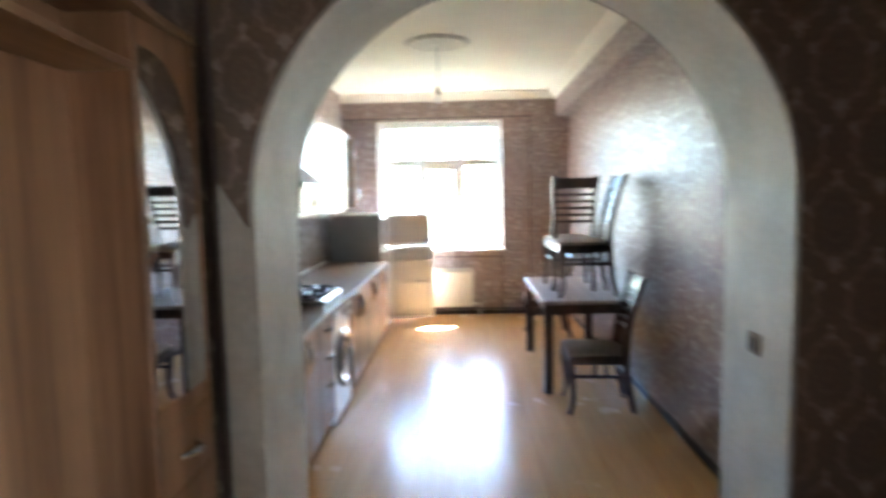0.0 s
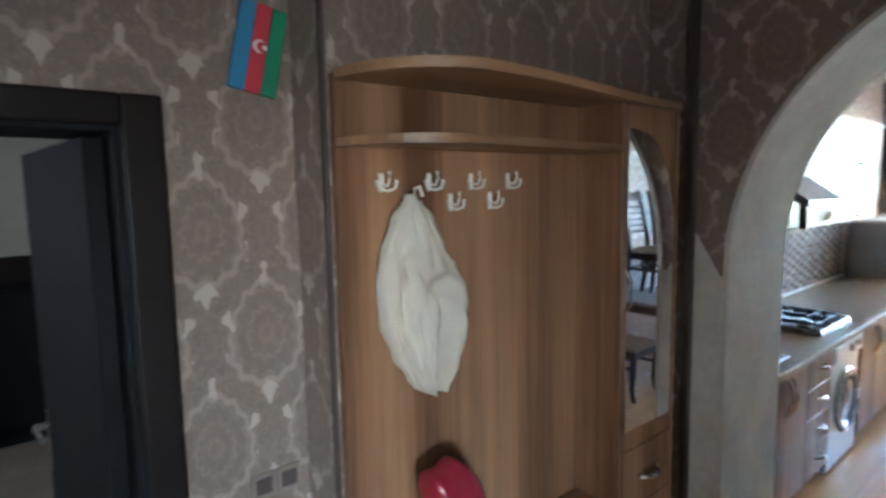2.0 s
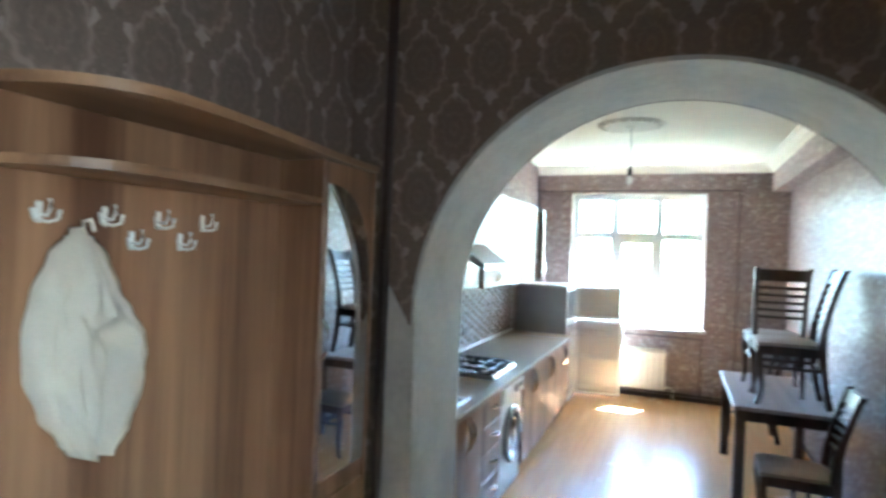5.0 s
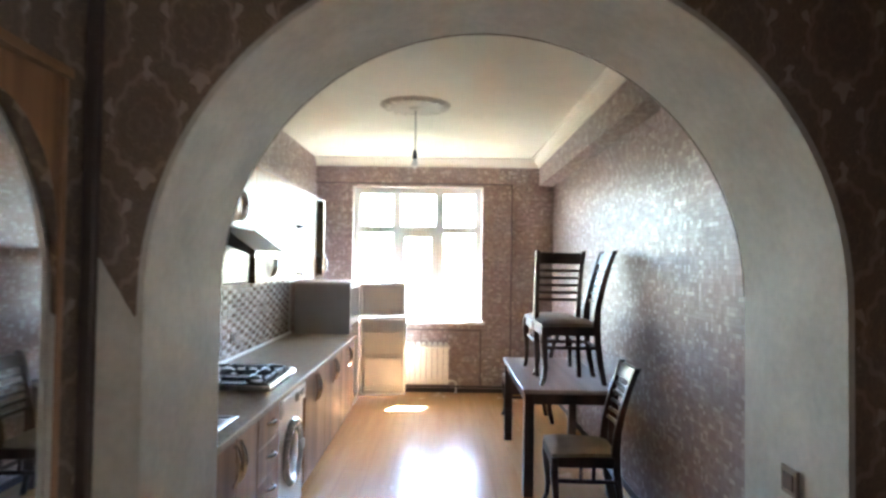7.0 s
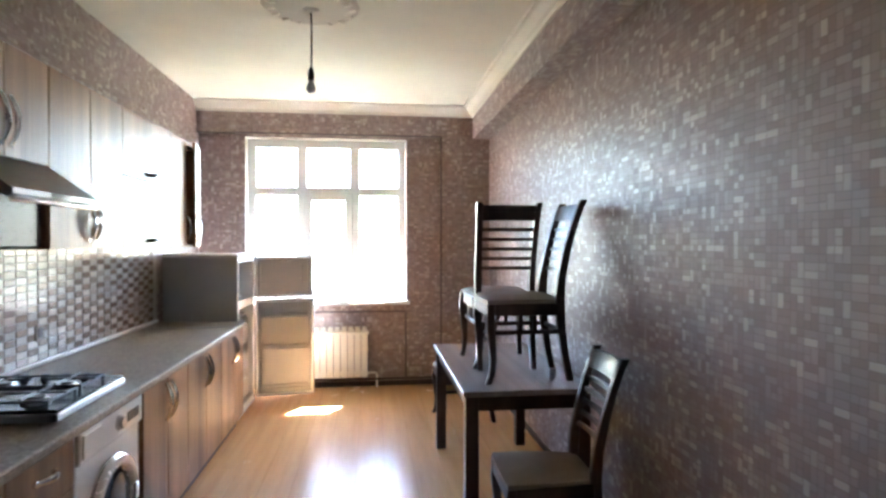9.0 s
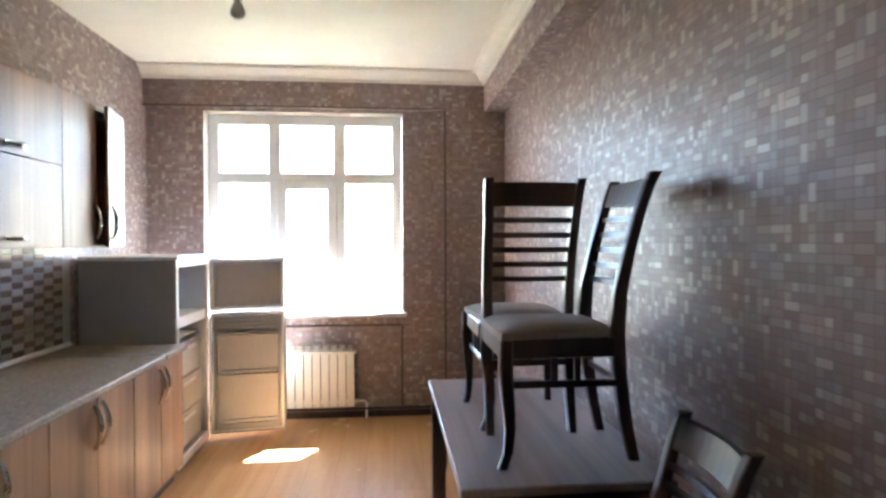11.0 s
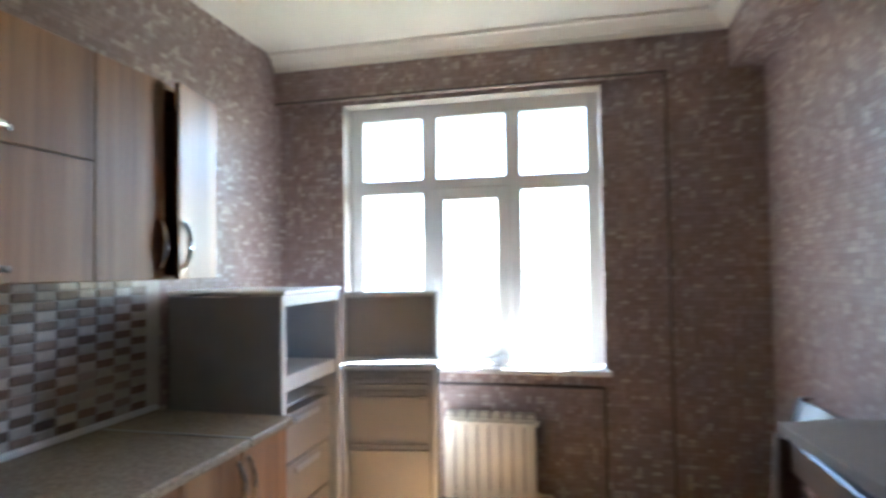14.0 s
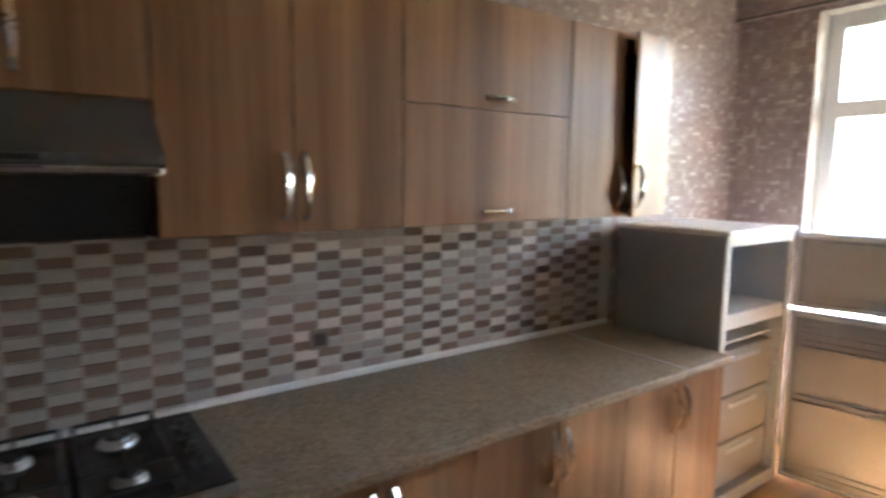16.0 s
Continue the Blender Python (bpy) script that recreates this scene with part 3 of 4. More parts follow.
for q in ((sx0, sz0, sx0 + 0.088, sz1), (sx1 - 0.088, sz0, sx1, sz1), (sx0 + 0.088, sz0, sx1 - 0.088, sz0 + 0.085), (sx0 + 0.088, sz1 - 0.085, sx1 - 0.088, sz1)):
    box(sash, q[0], Y0 - 0.03, q[1], q[2], Y0 - 0.004, q[3], 0.006)
sash = part("sash", sash, M_PVC, win)
part("window_handle", tube(box(bmesh.new(), sx0 + 0.022, Y0 - 0.045, 1.42, sx0 + 0.048, Y0 - 0.031, 1.49, 0.004), [(sx0 + 0.035, Y0 - 0.045, 1.455), (sx0 + 0.035, Y0 - 0.065, 1.45), (sx0 + 0.035, Y0 - 0.068, 1.34)], 0.008), M_WHITE, sash)
for a, b in zip(xs, xs[1:]):
    for z0, z1 in ((WZ0 + 0.05, zt), (zt, WZ1 - 0.03)):
        g = part("pane", bx(a + 0.01, 6.158, z0, b - 0.01, 6.164, z1), M_GLASS, win)
        g.visible_shadow = False
part("window_sill", bx(WX0 - 0.03, YW - 0.07, WZ0 - 0.01, WX1 + 0.03, 6.128, WZ0 + 0.022, bevel=0.006), M_PVC, win)
bm = bmesh.new()
for q in ((WX0, WZ0 + 0.023, WX0 + 0.004, WZ1 - 0.004), (WX1 - 0.004, WZ0 + 0.023, WX1, WZ1 - 0.004), (WX0 + 0.004, WZ1 - 0.005, WX1 - 0.004, WZ1)):
    box(bm, q[0], YW - 0.001, q[1], q[2], 6.128, q[3])
part("reveal", bm, plain("reveal_plaster", (0.55, 0.49, 0.44), 0.6), win)

# crumpled pale bag on the sill
bm = bmesh.new()
bmesh.ops.create_icosphere(bm, subdivisions=3, radius=1.0)
for v in bm.verts:
    k = 1 + 0.35 * noise.noise(v.co * 2.3) + 0.15 * noise.noise(v.co * 6.0)
    v.co = Vector((1.45 + v.co.x * 0.11 * k, 6.04 + v.co.y * 0.05 * k, max(WZ0 + 0.0225, WZ0 + 0.045 + v.co.z * 0.045 * k)))
tagged(part("plastic_bag", bm, M_WHITE, None, "", True), "small crumpled white plastic bag on the window sill", "bag")

# ---- kitchen units ----
FX = 0.60


def bow_handle(at, along="z", out=(1, 0, 0), length=0.19):
    """A bowed metal pull: two feet and a flattened arch between."""
    bm = bmesh.new()
    at, out = Vector(at), Vector(out)
    d = Vector((0, 0, 1)) if along == "z" else Vector((0, 1, 0))
    pts, rad = [], []
    for i in range(13):
        s = i / 12
        pts.append(at + d * (s - 0.5) * length + out * (0.004 + 0.028 * math.sin(math.pi * s) ** 0.7))
        rad.append(0.007 + 0.005 * math.sin(math.pi * s))
    tube(bm, pts, rad, 8)
    for e in (-0.5, 0.5):
        rod(bm, at + d * e * length * 0.97, at + d * e * length * 0.97 + out * 0.01, 0.011)
    return bm


def base_unit(y0, y1, doors, label, drawers=0):
    u = thing("base_cabinet", (0.28, (y0 + y1) / 2, 0), label, "cabinet", "base cabinets")
    bm = bmesh.new()
    box(bm, XL + 0.005, y0 + 0.002, 0.10, FX - 0.022, y1 - 0.002, 0.835, 0.002)
    part("carcass", bm, M_WALNUT, u)
    part("plinth", bx(XL + 0.02, y0 + 0.002, 0.0, FX - 0.06, y1 - 0.002, 0.099, bevel=0.002), M_TRIM, u)
    if drawers:
        h = (0.83 - 0.105) / drawers
        for i in range(drawers):
            z = 0.105 + i * h
            d = part("drawer", bx(FX - 0.02, y0 + 0.004, z + 0.002, FX, y1 - 0.004, z + h - 0.003, bevel=0.002), M_WALNUT, u)
            part("handle", bow_handle((FX, (y0 + y1) / 2, z + h * 0.6), "y", (1, 0, 0), 0.11), M_CHROME, d, "chrome bow handle", True)
    else:
        w = (y1 - y0) / doors
        for i in range(doors):
            a, b = y0 + i * w, y0 + (i + 1) * w
            d = part("door", bx(FX - 0.02, a + 0.003, 0.105, FX, b - 0.003, 0.83, bevel=0.002), M_WALNUT, u)
            hy = (b - 0.035) if (i % 2 == 0) else (a + 0.035)
            part("handle", bow_handle((FX, hy, 0.70)), M_CHROME, d, "chrome bow handle", True)
    return u


base_unit(0.485, 0.98, 1, "walnut laminate base cabinet with one door under the sink")
base_unit(0.98, 1.60, 2, "walnut laminate base cabinet with two doors beside the drawers")
base_unit(1.60, 2.00, 1, "walnut laminate drawer cabinet beside the washing machine", 4)
base_unit(2.63, 3.30, 2, "walnut laminate base cabinet with two doors under the hob end")
base_unit(3.30, 4.05, 2, "walnut laminate base cabinet with two doors and bow handles")
base_unit(4.05, 4.765, 2, "walnut laminate base cabinet with two doors beside the fridge")

top = thing("worktop", (0.27, 2.6, 0.84), "speckled brown stone-look worktop on the base cabinets", "worktop")
part("slab", bx(XL + 0.002, 0.485, 0.838, FX + 0.03, 4.42, 0.876, bevel=0.008, seg=2), M_STONE, top)
part("end_slab", bx(XL + 0.002, 4.424, 0.838, FX + 0.03, 4.778, 0.876, bevel=0.008, seg=2), M_STONE, top)
part("joint_strip", bx(XL + 0.03, 4.415, 0.876, FX + 0.02, 4.429, 0.8785, bevel=0.001), M_STEEL, top, "thin metal joint strip")
fixed("worktop_upstand", bx(XL + 0.001, 0.485, 0.877, XL + 0.028, 4.775, 0.902, bevel=0.006), M_WHITE, "white plastic sealing strip along the worktop", "trim")

sink = thing("sink", (0.27, 1.15, 0.876), "dark inset sink with a chrome tap in the worktop", "sink")
bm = bmesh.new()
for q in ((0.08, 0.85, 0.55, 0.88), (0.08, 1.42, 0.55, 1.45), (0.08, 0.88, 0.11, 1.42), (0.52, 0.88, 0.55, 1.42)):
    box(bm, q[0], q[1], 0.8765, q[2], q[3], 0.884, 0.003)
part("rim", bm, M_STEEL, sink)
# Bowl is a flat black plate inside the rim, with no hollow.
part("bowl", bx(0.112, 0.882, 0.8765, 0.518, 1.418, 0.879), M_BLACK, sink)
part("tap", tube(rod(bmesh.new(), (0.03, 1.15, 0.876), (0.03, 1.15, 0.93), 0.022, 0.018), [(0.03, 1.15, 0.92), (0.03, 1.15, 1.12), (0.06, 1.15, 1.18), (0.14, 1.15, 1.19), (0.2, 1.15, 1.16)], 0.011), M_CHROME, sink, "", True)


def upper_unit(y0, y1, doors, label, flip=False, ajar=0.0, z0=1.50, z1=2.30):
    u = thing("wall_cabinet", (0.08, (y0 + y1) / 2, z0), label, "cabinet", "wall cabinets")
    fx = 0.275
    bm = bmesh.new()
    for q in ((XL + 0.002, y0 + 0.002, z0, fx - 0.021, y0 + 0.018, z1), (XL + 0.002, y1 - 0.018, z0, fx - 0.021, y1 - 0.002, z1),
              (XL + 0.002, y0 + 0.018, z0, fx - 0.021, y1 - 0.018, z0 + 0.018), (XL + 0.002, y0 + 0.018, z1 - 0.018, fx - 0.021, y1 - 0.018, z1),
              (XL + 0.002, y0 + 0.018, z0 + 0.018, XL + 0.008, y1 - 0.018, z1 - 0.018)):
        box(bm, *q)
    part("carcass", bm, M_WALNUT, u)
    if flip:
        zm = (z0 + z1) / 2 + 0.015
        for a, b in ((z0, zm), (zm, z1)):
            d = part("flap", bx(fx - 0.02, y0 + 0.003, a + 0.002, fx, y1 - 0.003, b - 0.002, bevel=0.002), M_WALNUT, u)
            part("handle", bow_handle((fx, (y0 + y1) / 2 + 0.02, a + 0.045), "y", (1, 0, 0), 0.13), M_CHROME, d, "chrome bow handle", True)
        return u
    w = (y1 - y0) / doors
    for i in range(doors):
        a, b = y0 + i * w, y0 + (i + 1) * w
        hy = (b - 0.03) if (i % 2 == 0) else (a + 0.03)
        bd, bh = bx(fx - 0.02, a + 0.003, z0 + 0.001, fx, b - 0.003, z1 - 0.001, bevel=0.002), bow_handle((fx, hy, z0 + 0.14))
        if ajar and i == doors - 1:
            m = Matrix.Translation((fx - 0.02, b - 0.003, 0)) @ Matrix.Rotation(radians(ajar), 4, "Z") @ Matrix.Translation((-fx + 0.02, -b + 0.003, 0))
            for k in (bd, bh):
                bmesh.ops.transform(k, matrix=m, verts=k.verts[:])
        d = part("door", bd, M_WALNUT, u)
        part("handle", bh, M_CHROME, d, "chrome bow handle", True)
    return u


upper_unit(0.60, 1.20, 2, "walnut laminate wall cabinet with two doors near the arch")
upper_unit(1.20, 1.86, 2, "walnut laminate wall cabinet with two doors beside the hood")
upper_unit(1.86, 2.48, 2, "short walnut laminate wall cabinet above the cooker hood", z0=1.86)
upper_unit(2.48, 3.23, 2, "walnut laminate wall cabinet with two closed doors")
upper_unit(3.23, 4.03, 2, "walnut laminate wall cabinet with two lift-up flaps", flip=True)
upper_unit(4.03, 4.72, 2, "walnut laminate wall cabinet with one door ajar", ajar=10.0)

hood = thing("cooker_hood", (0.15, 2.17, 1.5), "dark metal cooker hood with a flared steel canopy", "cooker hood")
part("body", bx(XL + 0.004, 1.87, 1.505, 0.25, 2.47, 1.76, bevel=0.01), M_BLACK, hood)
part("canopy", slab(bmesh.new(), [(XL + 0.004, 1.762), (0.26, 1.762), (0.46, 1.685), (0.475, 1.695), (0.475, 1.715), (0.28, 1.855), (XL + 0.004, 1.855)], 1.868, 2.472, "y"), plain("dark_steel", (0.22, 0.22, 0.22), 0.35, 0.8, vary=0.05), hood)
part("front_lip", bx(0.452, 1.872, 1.668, 0.48, 2.468, 1.69, bevel=0.006), M_CHROME, hood)
part("button_strip", bx(0.477, 2.1, 1.70, 0.483, 2.24, 1.712, bevel=0.002), M_BLACK, hood)

hob = thing("gas_hob", (0.28, 2.32, 0.876), "dark gas hob with a steel tray, four burners and iron grates", "hob")
part("tray", bx(0.018, 2.012, 0.8765, 0.537, 2.596, 0.908, bevel=0.008, seg=2), M_STEEL, hob, "steel tray")
part("plate", bx(0.024, 2.018, 0.9085, 0.531, 2.590, 0.920, bevel=0.005, seg=2), M_HOBGLASS, hob)
for x, y, r in ((0.15, 2.134, 0.042), (0.40, 2.134, 0.052), (0.15, 2.369, 0.052), (0.40, 2.369, 0.042)):
    b = part("burner", rod(rod(bmesh.new(), (x, y, 0.919), (x, y, 0.932), r, r * 0.9, 20), (x, y, 0.932), (x, y, 0.941), r * 0.72, r * 0.66, 20), M_STEEL, hob)
    part("burner_cap", rod(bmesh.new(), (x, y, 0.941), (x, y, 0.948), r * 0.7, r * 0.62, 20), M_BLACK, b)
for y in (2.134, 2.369):
    bm = bmesh.new()
    for x in (0.15, 0.40):
        for a in range(4):
            dx, dy = math.cos(a * math.pi / 2), math.sin(a * math.pi / 2)
            box(bm, min(x + dx * 0.02, x + dx * 0.105) - 0.004, min(y + dy * 0.02, y + dy * 0.1) - 0.004, 0.954, max(x + dx * 0.02, x + dx * 0.105) + 0.004, max(y + dy * 0.02, y + dy * 0.1) + 0.004, 0.964, 0.002)
    for q in ((0.04, y - 0.105, 0.50, y - 0.097), (0.04, y + 0.097, 0.50, y + 0.105), (0.04, y - 0.097, 0.048, y + 0.097), (0.492, y - 0.097, 0.50, y + 0.097)):
        box(bm, q[0], q[1], 0.945, q[2], q[3], 0.955, 0.002)
    for x in (0.046, 0.494):
        for yy in (y - 0.1, y + 0.1):
            rod(bm, (x, yy, 0.919), (x, yy, 0.946), 0.006)
    part("grate", bm, M_BLACK, hob, "cast iron grate")
for k in range(4):
    part("knob", rod(rod(bmesh.new(), (0.14 + k * 0.085, 2.536, 0.919), (0.14 + k * 0.085, 2.536, 0.927), 0.023, 0.022, 18), (0.14 + k * 0.085, 2.536, 0.927), (0.14 + k * 0.085, 2.536, 0.945), 0.016, 0.014, 18), M_BLACK, hob)

wm = thing("washing_machine", (0.3, 2.315, 0), "white front-loading washing machine with a dark round door", "washing machine")
part("body", bx(0.04, 2.02, 0.015, FX - 0.01, 2.61, 0.834, bevel=0.012, seg=2), M_WHITE, wm)
part("control_panel", bx(FX - 0.012, 2.022, 0.705, FX + 0.006, 2.608, 0.832, bevel=0.006), M_WHITE, wm)
part("detergent_drawer", bx(FX + 0.004, 2.04, 0.722, FX + 0.013, 2.19, 0.815, bevel=0.004), M_WHITE, wm)
part("program_knob", rod(rod(bmesh.new(), (FX + 0.004, 2.36, 0.768), (FX + 0.012, 2.36, 0.768), 0.034, 0.033, 24), (FX + 0.012, 2.36, 0.768), (FX + 0.028, 2.36, 0.768), 0.026, 0.024, 24), M_STEEL, wm)
part("display", bx(FX + 0.005, 2.44, 0.745, FX + 0.009, 2.56, 0.79, bevel=0.001), M_BLACK, wm)
bm = bmesh.new()
cy, cz = 2.315, 0.43
for i in range(40):
    a = math.tau * i / 40
    for j in range(10):
        b = math.tau * j / 10
        r = 0.185 + 0.032 * math.cos(b)
        bm.verts.new((FX + 0.004 + 0.022 * math.sin(b), cy + r * math.cos(a), cz + r * math.sin(a)))
bm.verts.ensure_lookup_table()
for i in range(40):
    for j in range(10):
        bm.faces.new([bm.verts[k] for k in (i * 10 + j, ((i + 1) % 40) * 10 + j, ((i + 1) % 40) * 10 + (j + 1) % 10, i * 10 + (j + 1) % 10)])
ring = part("door", bm, plain("silver_plastic", (0.6, 0.6, 0.6), 0.25, 0.6, vary=0.02), wm, "silver door ring", True)
bm = bmesh.new()
bmesh.ops.create_uvsphere(bm, u_segments=28, v_segments=14, radius=1.0, matrix=Matrix.Translation((FX - 0.008, cy, cz)) @ Matrix.Diagonal((0.03, 0.157, 0.157, 1)))
part("door_glass", bm, M_DARKGLASS, ring, "dark bulging glass", True)
part("door_latch", bx(FX + 0.018, cy + 0.155, cz - 0.035, FX + 0.034, cy + 0.18, cz + 0.035, bevel=0.005), M_STEEL, ring)
for x in (0.1, 0.52):
    for y in (2.07, 2.56):
        part("foot", rod(bmesh.new(), (x, y, 0), (x, y, 0.02), 0.02), M_BLACK, wm)

# ---- fridge with both doors standing open ----
fr = thing("fridge", (0.24, 5.15, 0), "grey fridge freezer with both doors standing open", "fridge")
fy0, fy1, fx0, fx1 = 4.815, 5.48, -0.055, 0.54
for nm_, q in (("side_wall", (fx0, fy0, 0.03, fx1, fy0 + 0.04, 1.41)), ("side_wall", (fx0, fy1 - 0.04, 0.03, fx1, fy1, 1.41)), ("back_wall", (fx0, fy0 + 0.04, 0.03, fx0 + 0.05, fy1 - 0.04, 1.41)),
               ("base_panel", (fx0 + 0.05, fy0 + 0.04, 0.03, fx1, fy1 - 0.04, 0.10)), ("top_panel", (fx0 + 0.05, fy0 + 0.04, 1.36, fx1, fy1 - 0.04, 1.41))):
    part(nm_, bx(*q, bevel=0.003), M_FRIDGE, fr)
part("top_cover", bx(fx0, fy0 - 0.004, 1.411, fx1 + 0.02, fy1 + 0.004, 1.435, bevel=0.006), M_WHITE, fr)
part("divider", bx(fx0 + 0.05, fy0 + 0.041, 0.955, fx1 - 0.002, fy1 - 0.041, 1.03, bevel=0.004), M_WHITE, fr)
for z0, z1 in ((0.101, 0.954), (1.031, 1.359)):
    for q in ((fx0 + 0.051, fy0 + 0.041, z0, fx1 - 0.004, fy0 + 0.046, z1), (fx0 + 0.051, fy1 - 0.046, z0, fx1 - 0.004, fy1 - 0.041, z1), (fx0 + 0.051, fy0 + 0.046, z0, fx0 + 0.056, fy1 - 0.046, z1)):
        part("inner_liner", bx(*q), M_LINER, fr)
bm = bmesh.new()
for q in ((fy0, 0.03, fy0 + 0.04, 1.41), (fy1 - 0.04, 0.03, fy1, 1.41), (fy0 + 0.04, 1.36, fy1 - 0.04, 1.41), (fy0 + 0.04, 0.03, fy1 - 0.04, 0.10)):
    box(bm, fx1 + 0.0005, q[0], q[1], fx1 + 0.008, q[2], q[3], 0.002)
part("front_rim", bm, M_WHITE, fr)
part("shelf", bx(fx0 + 0.06, fy0 + 0.048, 0.86, fx1 - 0.05, fy1 - 0.048, 0.872, bevel=0.003), M_LINER, fr)
for z0, z1 in ((0.108, 0.34), (0.35, 0.585), (0.595, 0.83)):
    d = part("drawer", bx(fx0 + 0.08, fy0 + 0.05, z0, fx1 - 0.035, fy1 - 0.05, z1, bevel=0.010, seg=2), M_LINERGREY, fr)
    part("grip", bx(fx1 - 0.036, fy0 + 0.2, z1 - 0.06, fx1 - 0.024, fy1 - 0.2, z1 - 0.03, bevel=0.004), M_LINER, d)


def fridge_door(z0, z1, angle, bars, name):
    """A door hinged on the far front edge, built shut along y and swung out."""
    hx, hy = fx1 + 0.012, fy1 + 0.01
    m = Matrix.Translation((hx, hy, 0)) @ Matrix.Rotation(radians(angle), 4, "Z")
    w = 0.56

    def put(bm_):
        bmesh.ops.transform(bm_, matrix=m, verts=bm_.verts[:])
        return bm_
    d = part(name, put(box(bmesh.new(), 0.0, -w, z0, 0.055, 0.0, z1, 0.012, 2)), M_FRIDGE, fr)
    part("gasket", put(box(box(box(box(bmesh.new(), -0.012, -w + 0.012, z0 + 0.012, 0, -w + 0.03, z1 - 0.012, 0.003), -0.012, -0.03, z0 + 0.012, 0, -0.012, z1 - 0.012, 0.003),
         -0.012, -w + 0.03, z0 + 0.012, 0, -0.03, z0 + 0.03, 0.003), -0.012, -w + 0.03, z1 - 0.03, 0, -0.03, z1 - 0.012, 0.003)), M_WHITE, d)
    part("inner_panel", put(box(bmesh.new(), -0.02, -w + 0.05, z0 + 0.04, 0.001, -0.05, z1 - 0.04, 0.008, 2)), M_LINERGREY, d)
    if not bars:
        part("panel_bead", put(box(box(box(box(bmesh.new(), -0.026, -w + 0.10, z0 + 0.07, -0.0205, -w + 0.108, z1 - 0.07), -0.026, -0.108, z0 + 0.07, -0.0205, -0.10, z1 - 0.07),
             -0.026, -w + 0.108, z0 + 0.07, -0.0205, -0.108, z0 + 0.078), -0.026, -w + 0.108, z1 - 0.078, -0.0205, -0.108, z1 - 0.07)), M_LINERGREY, d)
    for z in bars:
        part("door_ledge", put(box(box(bmesh.new(), -0.050, -w + 0.055, z, -0.0205, -0.055, z + 0.016, 0.004), -0.036, -w + 0.06, z + 0.016, -0.0205, -0.06, z + 0.045, 0.004)), M_LINERGREY, d)


fridge_door(1.0, 1.40, 108, (), "freezer_door")
fridge_door(0.05, 0.985, 99, (0.12, 0.50, 0.80, 0.87), "fridge_door")
for y in (fy0 + 0.06, fy1 - 0.06):
    for x in (fx0 + 0.07, fx1 - 0.06):
        part("foot", rod(bmesh.new(), (x, y, 0), (x, y, 0.035), 0.02), M_BLACK, fr)

# ---- radiator ----
rad = thing("radiator", (1.345, 5.9, 0.12), "cream enamelled eight-section radiator under the window", "radiator")
for i in range(8):
    x = 1.065 + i * 0.0705
    bm = bmesh.new()
    box(bm, x, 5.865, 0.125, x + 0.064, 5.880, 0.60, 0.006, 2)
    box(bm, x + 0.027, 5.88, 0.13, x + 0.037, 5.955, 0.64, 0.003)
    box(bm, x + 0.004, 5.872, 0.612, x + 0.060, 5.95, 0.622, 0.003)
    box(bm, x + 0.008, 5.868, 0.634, x + 0.056, 5.945, 0.648, 0.004)
    part("section", bm, M_RAD, rad)
part("top_header", rod(bmesh.new(), (1.06, 5.92, 0.585), (1.64, 5.92, 0.585), 0.019), M_RAD, rad, "", True)
part("bottom_header", rod(bmesh.new(), (1.06, 5.92, 0.16), (1.64, 5.92, 0.16), 0.019), M_RAD, rad, "", True)
part("supply_pipe", tube(bmesh.new(), [(1.64, 5.92, 0.16), (1.70, 5.93, 0.16), (1.72, 5.95, 0.13), (1.72, 5.955, 0.0)], 0.010), M_RAD, rad, "", True)
for x in (1.17, 1.53):
    part("bracket", bx(x, 5.945, 0.55, x + 0.02, 5.998, 0.575, bevel=0.003), M_STEEL, rad)
tagged(part("floor_pipe", tube(bmesh.new(), [(0.9, 5.95, 0.085), (1.4, 5.95, 0.085), (2.30, 5.95, 0.085), (2.36, 5.93, 0.08), (2.42, 5.90, 0.075), (XR - 0.02, 5.90, 0.075)], 0.012), M_TRIM), "dark heating pipe along the foot of the window wall", "pipe")

# ---- table and chairs ----
tab = thing("dining_table", (2.49, 3.33, 0), "dark veneered dining table with square legs", "table")
TX0, TX1, TY0, TY1 = 2.13, 2.83, 2.68, 4.10
part("tabletop", bx(TX0, TY0, 0.735, TX1, TY1, 0.765, bevel=0.004), M_TABLE, tab)
for q in ((TX0 + 0.03, TY0 + 0.03, TX0 + 0.05, TY1 - 0.03), (TX1 - 0.05, TY0 + 0.03, TX1 - 0.03, TY1 - 0.03), (TX0 + 0.05, TY0 + 0.03, TX1 - 0.05, TY0 + 0.05), (TX0 + 0.05, TY1 - 0.05, TX1 - 0.05, TY1 - 0.03)):
    part("apron", bx(q[0], q[1], 0.655, q[2], q[3], 0.735, bevel=0.002), M_CHAIRWOOD, tab)
for x in (TX0 + 0.015, TX1 - 0.085):
    for y in (TY0 + 0.015, TY1 - 0.085):
        part("leg", bx(x, y, 0, x + 0.07, y + 0.07, 0.7345, bevel=0.004), M_CHAIRWOOD, tab)


